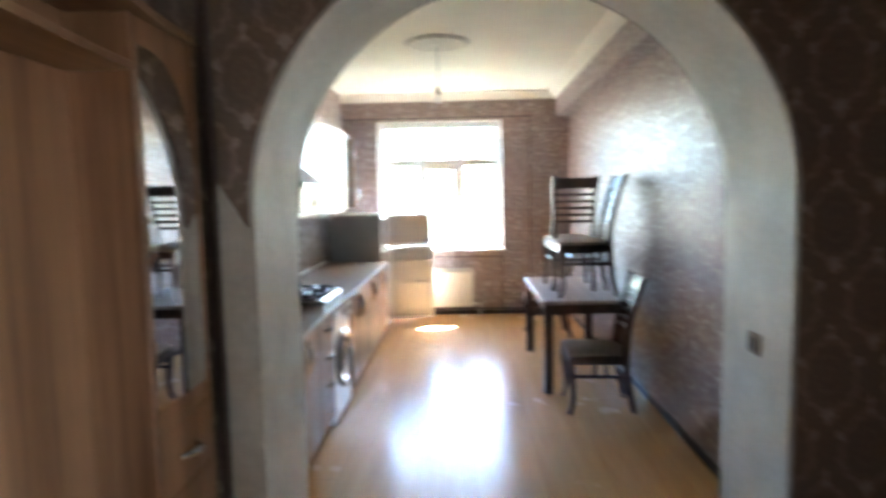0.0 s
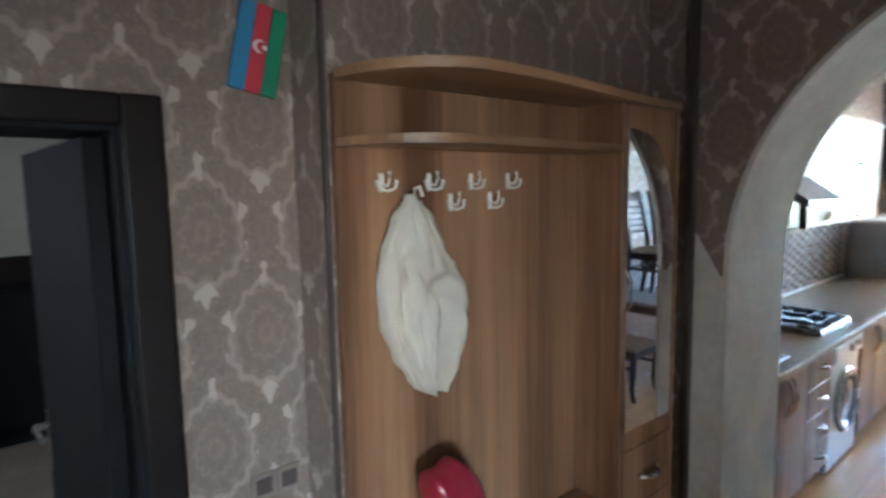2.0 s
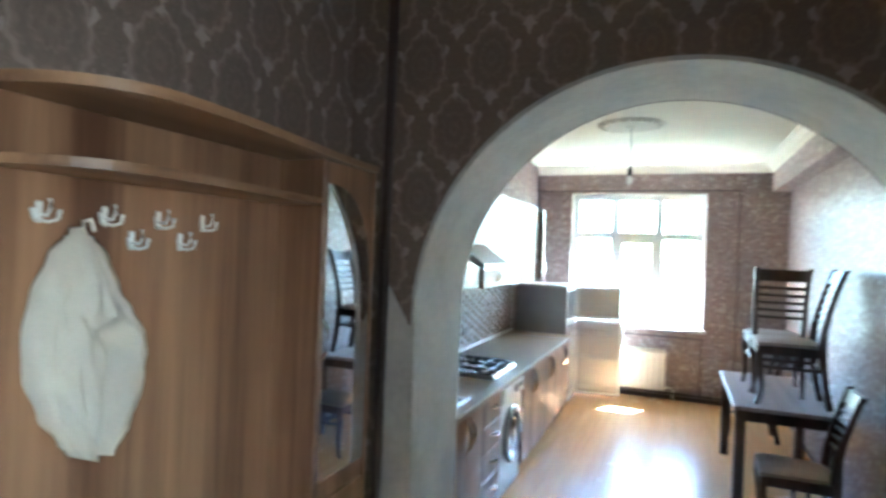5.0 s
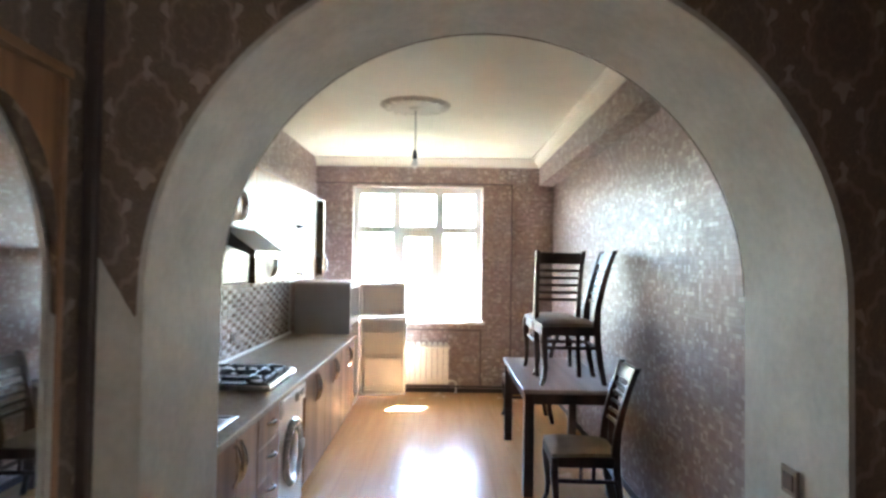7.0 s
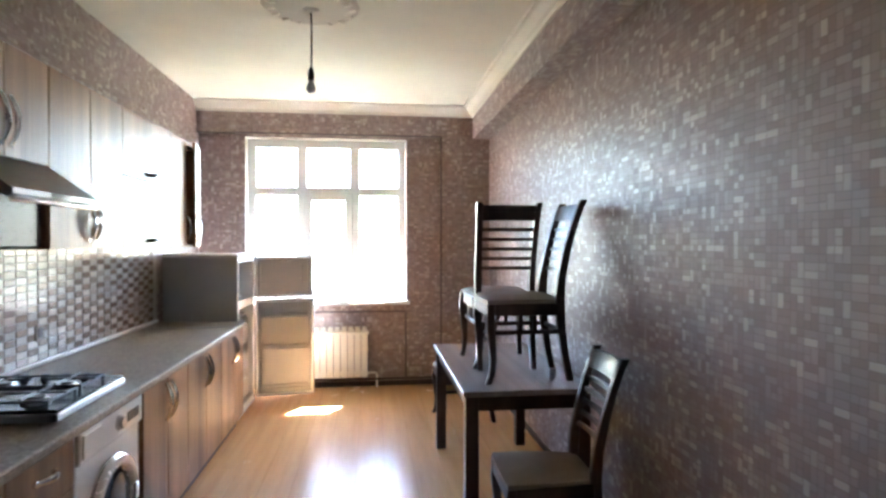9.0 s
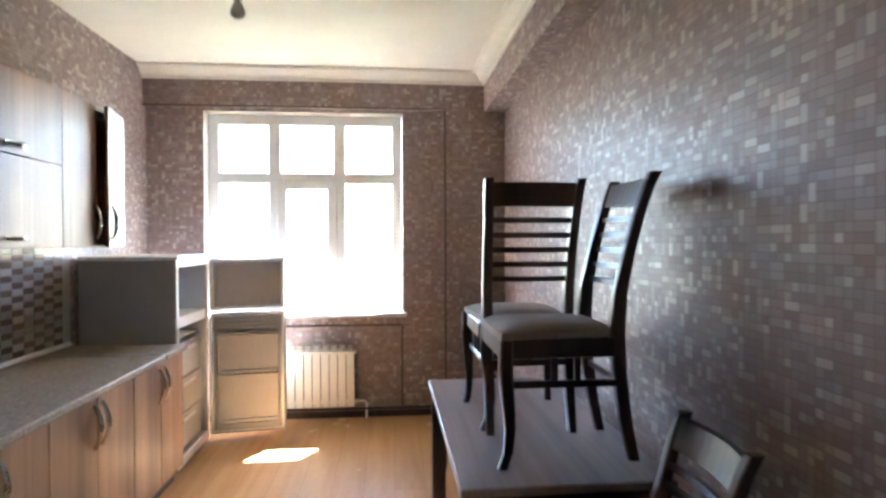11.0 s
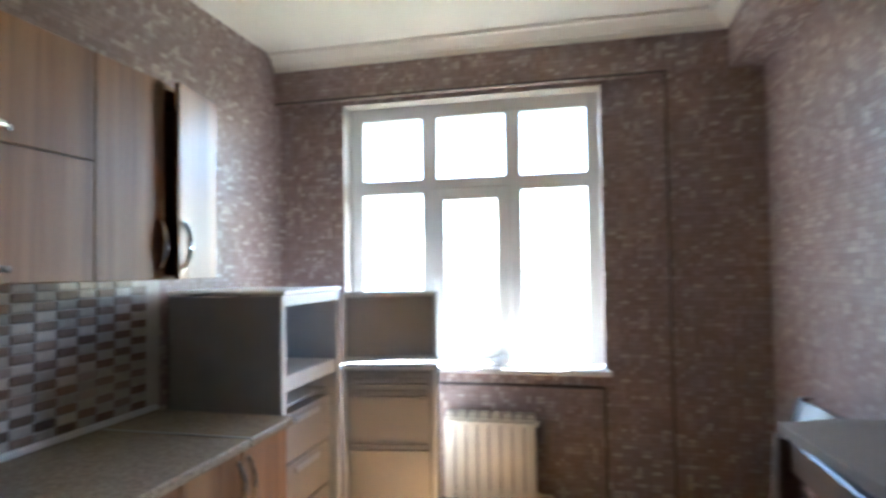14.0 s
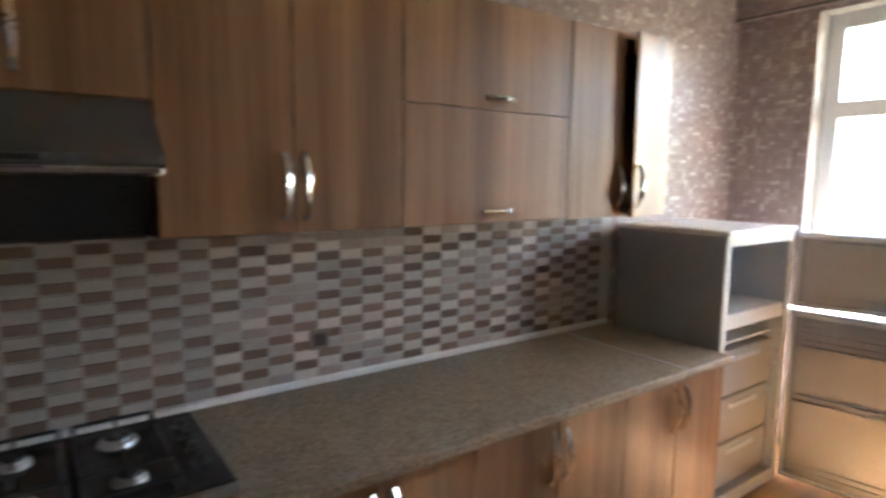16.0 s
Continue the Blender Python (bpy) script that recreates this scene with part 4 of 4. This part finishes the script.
def chair(label):
    """A chair that faces +y, its base at the origin."""
    c = thing("dining_chair", (0, 0, 0), label, "chair", "dining chairs")
    bm = bmesh.new()
    n = 10
    grid = {}
    for i in range(n + 1):
        for j in range(n + 1):
            u, v = i / n * 2 - 1, j / n * 2 - 1
            wide = 0.190 + 0.022 * v
            bul = (1 - abs(u) ** 4) * (1 - abs(v) ** 4)
            grid[i, j] = bm.verts.new((u * wide * (1 - 0.03 * abs(v) ** 6), 0.02 + v * 0.215 * (1 - 0.03 * abs(u) ** 6), 0.452 + 0.028 * bul ** 0.6))
    for i in range(n):
        for j in range(n):
            bm.faces.new((grid[i, j], grid[i + 1, j], grid[i + 1, j + 1], grid[i, j + 1]))
    rim = [e for e in bm.edges if e.is_boundary]
    ext = bmesh.ops.extrude_edge_only(bm, edges=rim)
    low = [g for g in ext["geom"] if isinstance(g, bmesh.types.BMVert)]
    for v in low:
        v.co.z = 0.43
        v.co.x *= 0.985
    bmesh.ops.contextual_create(bm, geom=[e for e in bm.edges if e.is_boundary])
    part("seat", bm, M_SEAT, c, "brown-grey upholstered seat", True)
    part("seat_frame", box(box(box(box(bmesh.new(), -0.205, 0.205, 0.365, 0.205, 0.23, 0.431, 0.004), -0.165, -0.19, 0.365, 0.165, -0.168, 0.431, 0.004),
         -0.198, -0.17, 0.365, -0.176, 0.205, 0.431, 0.004), 0.176, -0.17, 0.365, 0.198, 0.205, 0.431, 0.004), M_CHAIRWOOD, c)
    for s in (-1, 1):
        part("front_leg", loft(bmesh.new(), [(s * 0.198, 0.225, 0.0, 0.015, 0.015), (s * 0.190, 0.205, 0.05, 0.014, 0.015), (s * 0.186, 0.196, 0.13, 0.016, 0.017), (s * 0.190, 0.205, 0.24, 0.021, 0.021),
             (s * 0.196, 0.213, 0.33, 0.023, 0.023), (s * 0.195, 0.21, 0.43, 0.021, 0.021)]), M_CHAIRWOOD, c)
        part("back_post", loft(bmesh.new(), [(s * 0.165, -0.245, 0.0, 0.015, 0.018), (s * 0.165, -0.215, 0.14, 0.017, 0.021), (s * 0.165, -0.192, 0.30, 0.019, 0.024), (s * 0.166, -0.182, 0.45, 0.020, 0.027),
             (s * 0.168, -0.192, 0.58, 0.019, 0.024), (s * 0.170, -0.222, 0.72, 0.018, 0.021), (s * 0.173, -0.262, 0.86, 0.018, 0.019), (s * 0.177, -0.292, 0.95, 0.018, 0.019), (s * 0.180, -0.315, 1.0, 0.017, 0.02)]), M_CHAIRWOOD, c)
        part("side_rail", bx(s * 0.177 - 0.010, -0.19, 0.262, s * 0.177 + 0.010, 0.195, 0.286, bevel=0.003), M_CHAIRWOOD, c)
        for y in (-0.04, 0.04):
            part("spindle", bx(s * 0.177 - 0.008, y - 0.011, 0.286, s * 0.177 + 0.008, y + 0.011, 0.366, bevel=0.002), M_CHAIRWOOD, c)
    part("back_rail", bx(-0.152, -0.208, 0.262, 0.152, -0.190, 0.286, bevel=0.003), M_CHAIRWOOD, c)

    def slat(z0, z1, y0, y1, name, thick=0.010):
        bm_ = bmesh.new()
        rings = []
        for i in range(9):
            x = -0.165 + 0.33 * i / 8
            bow = -0.022 * (1 - (x / 0.165) ** 2)
            rings.append([bm_.verts.new(p) for p in ((x, y0 + bow - thick, z0), (x, y0 + bow + thick, z0), (x, y1 + bow + thick, z1), (x, y1 + bow - thick, z1))])
        for a, b in zip(rings, rings[1:]):
            for k in range(4):
                bm_.faces.new((a[k], a[(k + 1) % 4], b[(k + 1) % 4], b[k]))
        bm_.faces.new(rings[0][::-1])
        bm_.faces.new(rings[-1])
        part(name, bm_, M_CHAIRWOOD, c)
    slat(0.895, 0.985, -0.272, -0.303, "top_rail", 0.011)
    for k in range(5):
        z = 0.600 + k * 0.058
        yb = -0.192 - max(0.0, z - 0.58) * 0.25
        slat(z, z + 0.021, yb, yb - 0.005, "slat", 0.007)
    return c


ch = chair("dark wooden slat-back chair with upholstered seat, standing on the table")
BASES[ch] = Vector((0, 0, 0))
ch.matrix_basis = pose(2.515, 3.03, 0.7652, 0, 0, 90)
copy_thing(ch, pose(2.475, 3.42, 0.7652, 0, 0, 0))
tagged(copy_thing(ch, pose(2.50, 2.46, 0, 0, 0, 88)), "dark wooden slat-back chair with upholstered seat, standing before the table")
tagged(copy_thing(ch, pose(2.45, 4.76, 0, 0, 0, 92)), "dark wooden slat-back chair with upholstered seat, standing beyond the table")

# ---- ceiling rose and bulb ----
rose = thing("ceiling_rose", (1.30, 3.40, ZC), "cream plaster ceiling rose with moulded rings", "ceiling rose")
for name, r0, r1, h in (("outer_ring", 0.30, 0.25, 0.022), ("middle_ring", 0.215, 0.17, 0.018), ("centre_boss", 0.09, 0.03, 0.035)):
    part(name, rod(bmesh.new(), (1.30, 3.40, ZC - 0.0005), (1.30, 3.40, ZC - h), r0, r1, 16 if r0 > 0.1 else 24), plain("rose_plaster", (0.62, 0.57, 0.49), 0.7, vary=0.03), rose)
for k in range(16):
    a = math.tau * k / 16
    bm = bmesh.new()
    bmesh.ops.create_uvsphere(bm, u_segments=10, v_segments=6, radius=0.022, matrix=Matrix.Translation((1.30 + 0.245 * math.cos(a), 3.40 + 0.245 * math.sin(a), ZC - 0.02)) @ Matrix.Rotation(a, 4, "Z") @ Matrix.Diagonal((1.5, 0.8, 0.5, 1)))
    part("leaf_moulding", bm, M_CEIL, rose, "", True)
lamp = thing("pendant_bulb", (1.30, 3.40, 2.45), "bare bulb on a thin cord, switched off", "lamp")
part("cord", tube(bmesh.new(), [(1.30, 3.40, ZC - 0.03), (1.303, 3.40, 2.8), (1.30, 3.402, 2.59)], 0.004), M_BLACK, lamp)
part("socket", rod(rod(bmesh.new(), (1.30, 3.40, 2.60), (1.30, 3.40, 2.56), 0.012, 0.02, 14), (1.30, 3.40, 2.56), (1.30, 3.40, 2.525), 0.02, 0.018, 14), M_BLACK, lamp, "", True)
bm = bmesh.new()
bmesh.ops.create_uvsphere(bm, u_segments=18, v_segments=12, radius=0.03, matrix=Matrix.Translation((1.30, 3.40, 2.475)))
for v in bm.verts:
    if v.co.z > 2.475:
        v.co.z = 2.475 + (v.co.z - 2.475) * 1.9
        k = 1 - 0.35 * min(1, (v.co.z - 2.475) / 0.057)
        v.co.x, v.co.y = 1.30 + (v.co.x - 1.30) * k, 3.40 + (v.co.y - 3.40) * k
part("bulb", bm, M_BULB, lamp, "clear glass bulb", True)

# ---- hall: coat rack in the niche ----
rack = thing("coat_rack", (0.55, -0.7, 0), "tall walnut laminate hall stand with hooks, shelves and a mirror cabinet", "coat rack")
RB, RY0, RY1, RC = 0.530, -1.328, -0.119, -0.455
part("back_panel", bx(0.509, RY0, 0.0, RB, RC, 2.09, bevel=0.002), M_RACK, rack)


def shelf_outline(deep, y1):
    """A shelf that bulges at its rounded outer corner and narrows towards the mirror cabinet."""
    pts = [(RB + 0.001, y1), (RB + 0.001, RY0)]
    for i in range(11):
        a = math.pi / 2 * i / 10
        pts.append((RB + 0.02 + (deep - 0.02) * math.sin(a), RY0 + 0.22 * (1 - math.cos(a))))
    for i in range(1, 9):
        u = i / 8
        pts.append((RB + deep + (0.172 - deep) * u * u * (3 - 2 * u), RY0 + 0.22 + (y1 - RY0 - 0.22) * u))
    return pts


part("top_shelf", slab(bmesh.new(), shelf_outline(0.27, RY1 + 0.004), 2.076, 2.098), M_RACK_H, rack)
part("hat_shelf", slab(bmesh.new(), shelf_outline(0.225, RC - 0.002), 1.930, 1.950), M_RACK_H, rack)
part("side_panel", bx(0.509, RC, 0.0, 0.695, RC + 0.018, 2.074, bevel=0.002), M_RACK, rack)
part("cabinet_body", bx(0.509, RC + 0.019, 0.0, 0.677, RY1 - 0.02, 2.074, bevel=0.002), M_RACK, rack)
part("end_panel", bx(0.509, RY1 - 0.019, 0.0, 0.695, RY1, 2.074, bevel=0.002), M_RACK, rack)
bm = bmesh.new()
my0, my1 = RC + 0.02, RY1 - 0.021
out = [(my0, 0.985), (my1, 0.985), (my1, 2.072), (my0, 2.072)]
slab(bm, out, 0.678, 0.690, "x")
front = part("mirror_door", bm, M_RACK, rack)
mo = [(my0 + 0.012, 1.05), (my1 - 0.012, 1.05), (my1 - 0.006, 1.17), (my1 - 0.008, 1.69)]
for i in range(1, 10):
    a = math.pi / 2 * i / 9
    mo.append((my0 + 0.012 + (my1 - 0.008 - my0 - 0.012) * math.cos(a * 0.93) ** 0.9, 1.69 + 0.31 * math.sin(a)))
mo.append((my0 + 0.012, 2.002))
part("mirror", slab(bmesh.new(), mo, 0.6905, 0.6945, "x"), M_MIRROR, front, "half-arched mirror")
part("mirror_pull", tube(bmesh.new(), [(0.691, my0 + 0.008, 1.44), (0.712, my0 + 0.006, 1.47), (0.714, my0 + 0.006, 1.54), (0.691, my0 + 0.008, 1.57)], 0.006), M_CHROME, front, "", True)
for z0, z1 in ((0.785, 0.98), (0.575, 0.78)):
    d = part("drawer", bx(0.678, my0, z0, 0.695, my1, z1, bevel=0.003), M_RACK, rack)
    part("handle", bow_handle((0.695, (my0 + my1) / 2, (z0 + z1) / 2), "y", (1, 0, 0), 0.10), M_CHROME, d, "chrome bow handle", True)
part("lower_door", bx(0.678, my0, 0.07, 0.695, my1, 0.57, bevel=0.003), M_RACK, rack)
bench = part("bench_top", bx(RB + 0.001, RY0, 0.80, 0.74, RC - 0.002, 0.822, bevel=0.004), M_RACK_H, rack)
part("bench_front", bx(0.70, RY0, 0.0, 0.72, RC - 0.002, 0.799, bevel=0.003), M_RACK, rack)
for y in (-1.05, -0.72):
    part("bench_handle", bow_handle((0.72, y, 0.62)), M_CHROME, rack, "chrome bow handle", True)


def coat_hook(y, z):
    bm_ = bmesh.new()
    box(bm_, RB + 0.0005, y - 0.008, z - 0.022, RB + 0.005, y + 0.008, z + 0.022, 0.002)
    tube(bm_, [(RB + 0.004, y, z - 0.004), (RB + 0.028, y, z - 0.008), (RB + 0.038, y, z + 0.008), (RB + 0.036, y, z + 0.026)], [0.003, 0.003, 0.003, 0.0045])
    for s in (-1, 1):
        tube(bm_, [(RB + 0.004, y, z - 0.014), (RB + 0.015, y + s * 0.010, z - 0.02), (RB + 0.025, y + s * 0.024, z - 0.014), (RB + 0.026, y + s * 0.028, z + 0.006)], [0.003, 0.003, 0.003, 0.0045])
    return bm_


for k in range(4):
    part("hook", coat_hook(-1.211 + k * 0.144, 1.85), M_HOOK, rack, "chrome triple coat hook", True)
for k in range(3):
    part("hook", coat_hook(-1.140 + k * 0.144, 1.798), M_HOOK, rack, "chrome triple coat hook", True)

# cream cloth bag hanging from the first lower hook
bm = bmesh.new()
rings = []
zt_, zb_ = 1.822, 1.345


def between(s, knots):
    """Straight steps between (s, value) knots, smoothed."""
    for (a, p), (b, q) in zip(knots, knots[1:]):
        if s <= b:
            u = (s - a) / (b - a)
            return p + (q - p) * u * u * (3 - 2 * u)
    return knots[-1][1]


for i in range(37):
    s = i / 36
    z = zt_ + (zb_ - zt_) * s
    left = -between(s, ((0, 0.012), (0.13, 0.063), (0.28, 0.094), (0.44, 0.108), (0.62, 0.104), (0.8, 0.072), (0.93, 0.03), (1, 0.006)))
    right = between(s, ((0, 0.014), (0.13, 0.066), (0.28, 0.092), (0.38, 0.128), (0.5, 0.163), (0.62, 0.175), (0.74, 0.163), (0.9, 0.125), (1, 0.075)))
    ring_ = []
    for j in range(37):
        u = j / 36 * 2 - 1
        y = -1.150 + 0.004 * s + (left * -u if u < 0 else right * u)
        fold = 0.010 * math.sin(u * 5.2 + s * 2.0) + 0.007 * math.sin(u * 12 + s * 9.0) + 0.004 * math.sin(u * 23 - s * 15)
        crease = (0.022 * math.exp(-((u - 0.74) / 0.15) ** 2) - 0.058 * math.exp(-((u - 0.34) / 0.15) ** 2)) * between(s, ((0, 0), (0.38, 0.05), (0.47, 1), (1, 1)))
        tuck = -0.022 * math.exp(-((s - 0.42 - 0.25 * u) / 0.05) ** 2)
        x = RB + 0.034 + 0.062 * max(0.0, 1 - u * u) ** 0.5 * min(1.0, s * 4 + 0.15) + (fold + crease + tuck) * min(1.0, s * 2.5) * (1 - u ** 6)
        ring_.append(bm.verts.new((max(x, RB + 0.008), y, z - 0.03 * (u > 0) * u * (s > 0.6) * (s - 0.6))))
    rings.append(ring_)
for a, b in zip(rings, rings[1:]):
    for j in range(36):
        bm.faces.new((a[j], a[j + 1], b[j + 1], b[j]))
bmesh.ops.solidify(bm, geom=bm.faces[:], thickness=0.006)
sack = thing("cloth_bag", (RB, -1.125, 1.348), "cream cotton cloth bundle hanging from a coat hook", "cloth bag")
part("cloth", bm, M_CLOTH, sack, "", True)
part("loop", tube(bmesh.new(), [(RB + 0.036, -1.138, 1.816), (RB + 0.038, -1.142, 1.834), (RB + 0.038, -1.125, 1.84), (RB + 0.036, -1.115, 1.816)], 0.004), M_CLOTH, sack, "", True)

# red handbag on the bench
bag = thing("handbag", (0.63, -1.05, 0.822), "glossy dark red handbag on the hall stand bench", "bag")
bm = bmesh.new()
bmesh.ops.create_uvsphere(bm, u_segments=26, v_segments=16, radius=1.0)
for v in bm.verts:
    v.co = Vector((math.copysign(abs(v.co.x) ** 0.8, v.co.x) * 0.07, math.copysign(abs(v.co.y) ** 0.7, v.co.y) * 0.088, v.co.z * 0.172))
    v.co += v.co.normalized() * 0.008 * math.sin(v.co.y * 60 + v.co.z * 35)
    v.co += Vector((0.63, -1.075 - 0.30 * v.co.z, 1.0))
part("bag_body", bm, M_RED, bag, "", True)
part("strap", tube(bmesh.new(), [(0.655, -1.165, 1.08), (0.70, -1.14, 1.0), (0.712, -1.09, 0.955), (0.70, -1.02, 0.97), (0.655, -0.99, 1.02)], 0.008), M_RED, bag, "", True)

# small tricolour plaque high on the wall
plaque = thing("flag_plaque", (0.35, -1.47, 2.09), "small tricolour flag plaque with crescent and star on the wall", "plaque")
tilt = Matrix.Translation((0.345, -1.42, 2.16)) @ Matrix.Rotation(radians(-12), 4, "X") @ Matrix.Rotation(radians(-4), 4, "Z")
for k, m_ in enumerate((M_CARD_B, M_CARD_R, M_CARD_G)):
    bm = box(bmesh.new(), 0.012, -0.054 + k * 0.036, -0.105, 0.03, -0.0185 + k * 0.036, 0.095, 0.002)
    bmesh.ops.transform(bm, matrix=tilt, verts=bm.verts[:])
    part("stripe", bm, m_, plaque)
pts_ = [(0.015 * math.cos(a), 0.015 * math.sin(a)) for a in [radians(50 + 260 * i / 16) for i in range(17)]]
pts_ += [(0.005 + 0.0122 * math.cos(a), 0.0122 * math.sin(a)) for a in [radians(300 - 240 * i / 14) for i in range(15)]]
bm = slab(bmesh.new(), pts_, 0.0302, 0.0315, "x")
bmesh.ops.transform(bm, matrix=tilt, verts=bm.verts[:])
part("crescent", bm, M_WHITE, plaque)
bm = slab(bmesh.new(), [(0.012 + (0.007 if i % 2 else 0.004) * math.cos(math.tau * i / 16), (0.007 if i % 2 else 0.004) * math.sin(math.tau * i / 16)) for i in range(16)], 0.0302, 0.0315, "x")
bmesh.ops.transform(bm, matrix=tilt, verts=bm.verts[:])
part("star", bm, M_WHITE, plaque)

# ---- hall door ----
door = thing("door_1", (0.3, DY1, 0), "dark wooden interior door standing open into a dim room", "door", "", "structure")
for q in ((DY0 - 0.055, 0.0, DY0 + 0.012, DZ + 0.05), (DY1 - 0.012, 0.0, DY1 + 0.065, DZ + 0.05), (DY0 + 0.012, DZ - 0.012, DY1 - 0.012, DZ + 0.05)):
    part("door_frame", bx(0.345, q[0], q[1], 0.37, q[2], q[3], bevel=0.006, seg=2), M_FRAME, door)
for q in ((DY0, 0, DY0 + 0.025, DZ), (DY1 - 0.025, 0, DY1, DZ), (DY0 + 0.025, DZ - 0.025, DY1 - 0.025, DZ)):
    part("door_lining", bx(0.11, q[0], q[1], 0.344, q[2], q[3], bevel=0.002), M_DOOR, door)
swing = Matrix.Translation((0.27, DY1 - 0.048, 0)) @ Matrix.Rotation(radians(-87), 4, "Z")
leaf_ = box(bmesh.new(), -0.02, -0.74, 0.008, 0.02, 0.0, DZ - 0.03, 0.003)
bmesh.ops.transform(leaf_, matrix=swing, verts=leaf_.verts[:])
leaf_ = part("door_leaf", leaf_, M_DOOR, door)
for s in (-1, 1):
    bm = tube(rod(bmesh.new(), (s * 0.02, -0.685, 1.14), (s * 0.06, -0.685, 1.14), 0.011), [(s * 0.055, -0.685, 1.14), (s * 0.06, -0.66, 1.14), (s * 0.058, -0.57, 1.138)], 0.010)
    box(bm, min(s * 0.02, s * 0.026), -0.70, 1.00, max(s * 0.02, s * 0.026), -0.67, 1.19, 0.002)
    bmesh.ops.transform(bm, matrix=swing, verts=bm.verts[:])
    part("door_handle", bm, M_CHROME, leaf_, "chrome lever handle", True)
# dark sideboard in the far room
wd = thing("sideboard", (-3.7, -1.38, 0), "tall dark sideboard against the far wall of the dim room", "sideboard")
part("body", bx(RX0 + 0.03, -2.06, 0.10, RX0 + 0.45, -0.70, 1.15, bevel=0.01), M_DOOR, wd)
part("base", bx(RX0 + 0.05, -2.02, 0.0, RX0 + 0.42, -0.74, 0.0995), M_DOOR, wd)
for k in range(2):
    d = part("door", bx(RX0 + 0.451, -2.05 + k * 0.675, 0.13, RX0 + 0.47, -1.385 + k * 0.675, 1.13, bevel=0.004), M_DOOR, wd)
    part("handle", bx(RX0 + 0.4705, -1.43 + k * 0.09, 0.62, RX0 + 0.485, -1.42 + k * 0.09, 0.76, bevel=0.003), M_CHROME, d, "chrome bar handle")
fixed("wainscot_far_room", bx(RX0 + 0.0005, -4.19, 0.0, RX0 + 0.025, -0.01, 1.36, bevel=0.004), M_FRAME, "dark wooden wainscot in the dim room", "trim")


def wall_plate(name, m, label, n=1):
    """Square socket or switch plates, built facing +x at the origin and set by m."""
    u = thing(name, m.translation, label, "switch" if "switch" in name else "socket")
    for k in range(n):
        o = k * 0.082
        for nm_, b in (("frame", (0.0, -0.04 + o, -0.04, 0.010, 0.04 + o, 0.04)), ("rocker", (0.010, -0.025 + o, -0.025, 0.014, 0.025 + o, 0.025))):
            bm_ = box(bmesh.new(), *b, 0.003)
            bmesh.ops.transform(bm_, matrix=m, verts=bm_.verts[:])
            part(nm_, bm_, M_SOCKET if nm_ == "frame" else M_TRIM, u)


wall_plate("socket_pair", pose(0.3505, -1.46, 1.125) @ Matrix.Scale(0.8, 4), "pair of bronze sockets on damask wallpaper", 2)
wall_plate("wall_socket", pose(XL + 0.0075, 3.08, 1.05), "bronze socket on the tiled splashback")
wall_plate("light_switch", pose(AX + AR - 0.0125, 0.22, 1.05, 0, 0, 180), "brown light switch on the arch jamb")

# ---- tiled splashback, last ----
TW, TH, TG = 0.096, 0.0375, 0.003
splash = fixed("splashback", bx(XL + 0.0002, 0.485, 0.90, XL + 0.003, 4.80, 1.50), M_GROUT, "checkered cream and brown tiled splashback", "wall tiles")


def tile_mesh(mat):
    bm_ = bx(0, TG / 2, TG / 2, 0.0045, TW - TG / 2, TH - TG / 2, bevel=0.0028)
    me = bpy.data.meshes.new("tile")
    bm_.to_mesh(me)
    bm_.free()
    me.materials.append(mat)
    return me


M_MID = glazed_tile("taupe_tile", (0.38, 0.31, 0.27))
tiles = [tile_mesh(m_) for m_ in (M_CREAM, M_BROWN, M_MID)]
rest = {0: bmesh.new(), 1: bmesh.new(), 2: bmesh.new()}
rng = random.Random(4)
for i in range(44):
    for j in range(16):
        kind = (i + j) % 2
        if kind == 1 and rng.random() < 0.28:
            kind = 2
        y, z = 0.486 + i * TW, 0.90 + j * TH
        if 2.60 < y < 4.36:
            t_ = new("tile", tiles[kind])
            t_.location = (XL + 0.003, y, z)
            t_.parent = splash
        else:
            v0 = XL + 0.003
            a = [rest[kind].verts.new(p) for p in ((v0, y + TG / 2, z + TG / 2), (v0, y + TW - TG / 2, z + TG / 2), (v0, y + TW - TG / 2, z + TH - TG / 2), (v0, y + TG / 2, z + TH - TG / 2))]
            b = [rest[kind].verts.new((v0 + 0.0045, v.co.y + (0.001 if k in (0, 3) else -0.001), v.co.z + (0.001 if k < 2 else -0.001))) for k, v in enumerate(a)]
            rest[kind].faces.new(b)
            for k in range(4):
                rest[kind].faces.new((a[k], a[(k + 1) % 4], b[(k + 1) % 4], b[k]))
for kind, m_ in enumerate((M_CREAM, M_BROWN, M_MID)):
    tagged(part("tiles", rest[kind], m_, splash), kind="stuff")
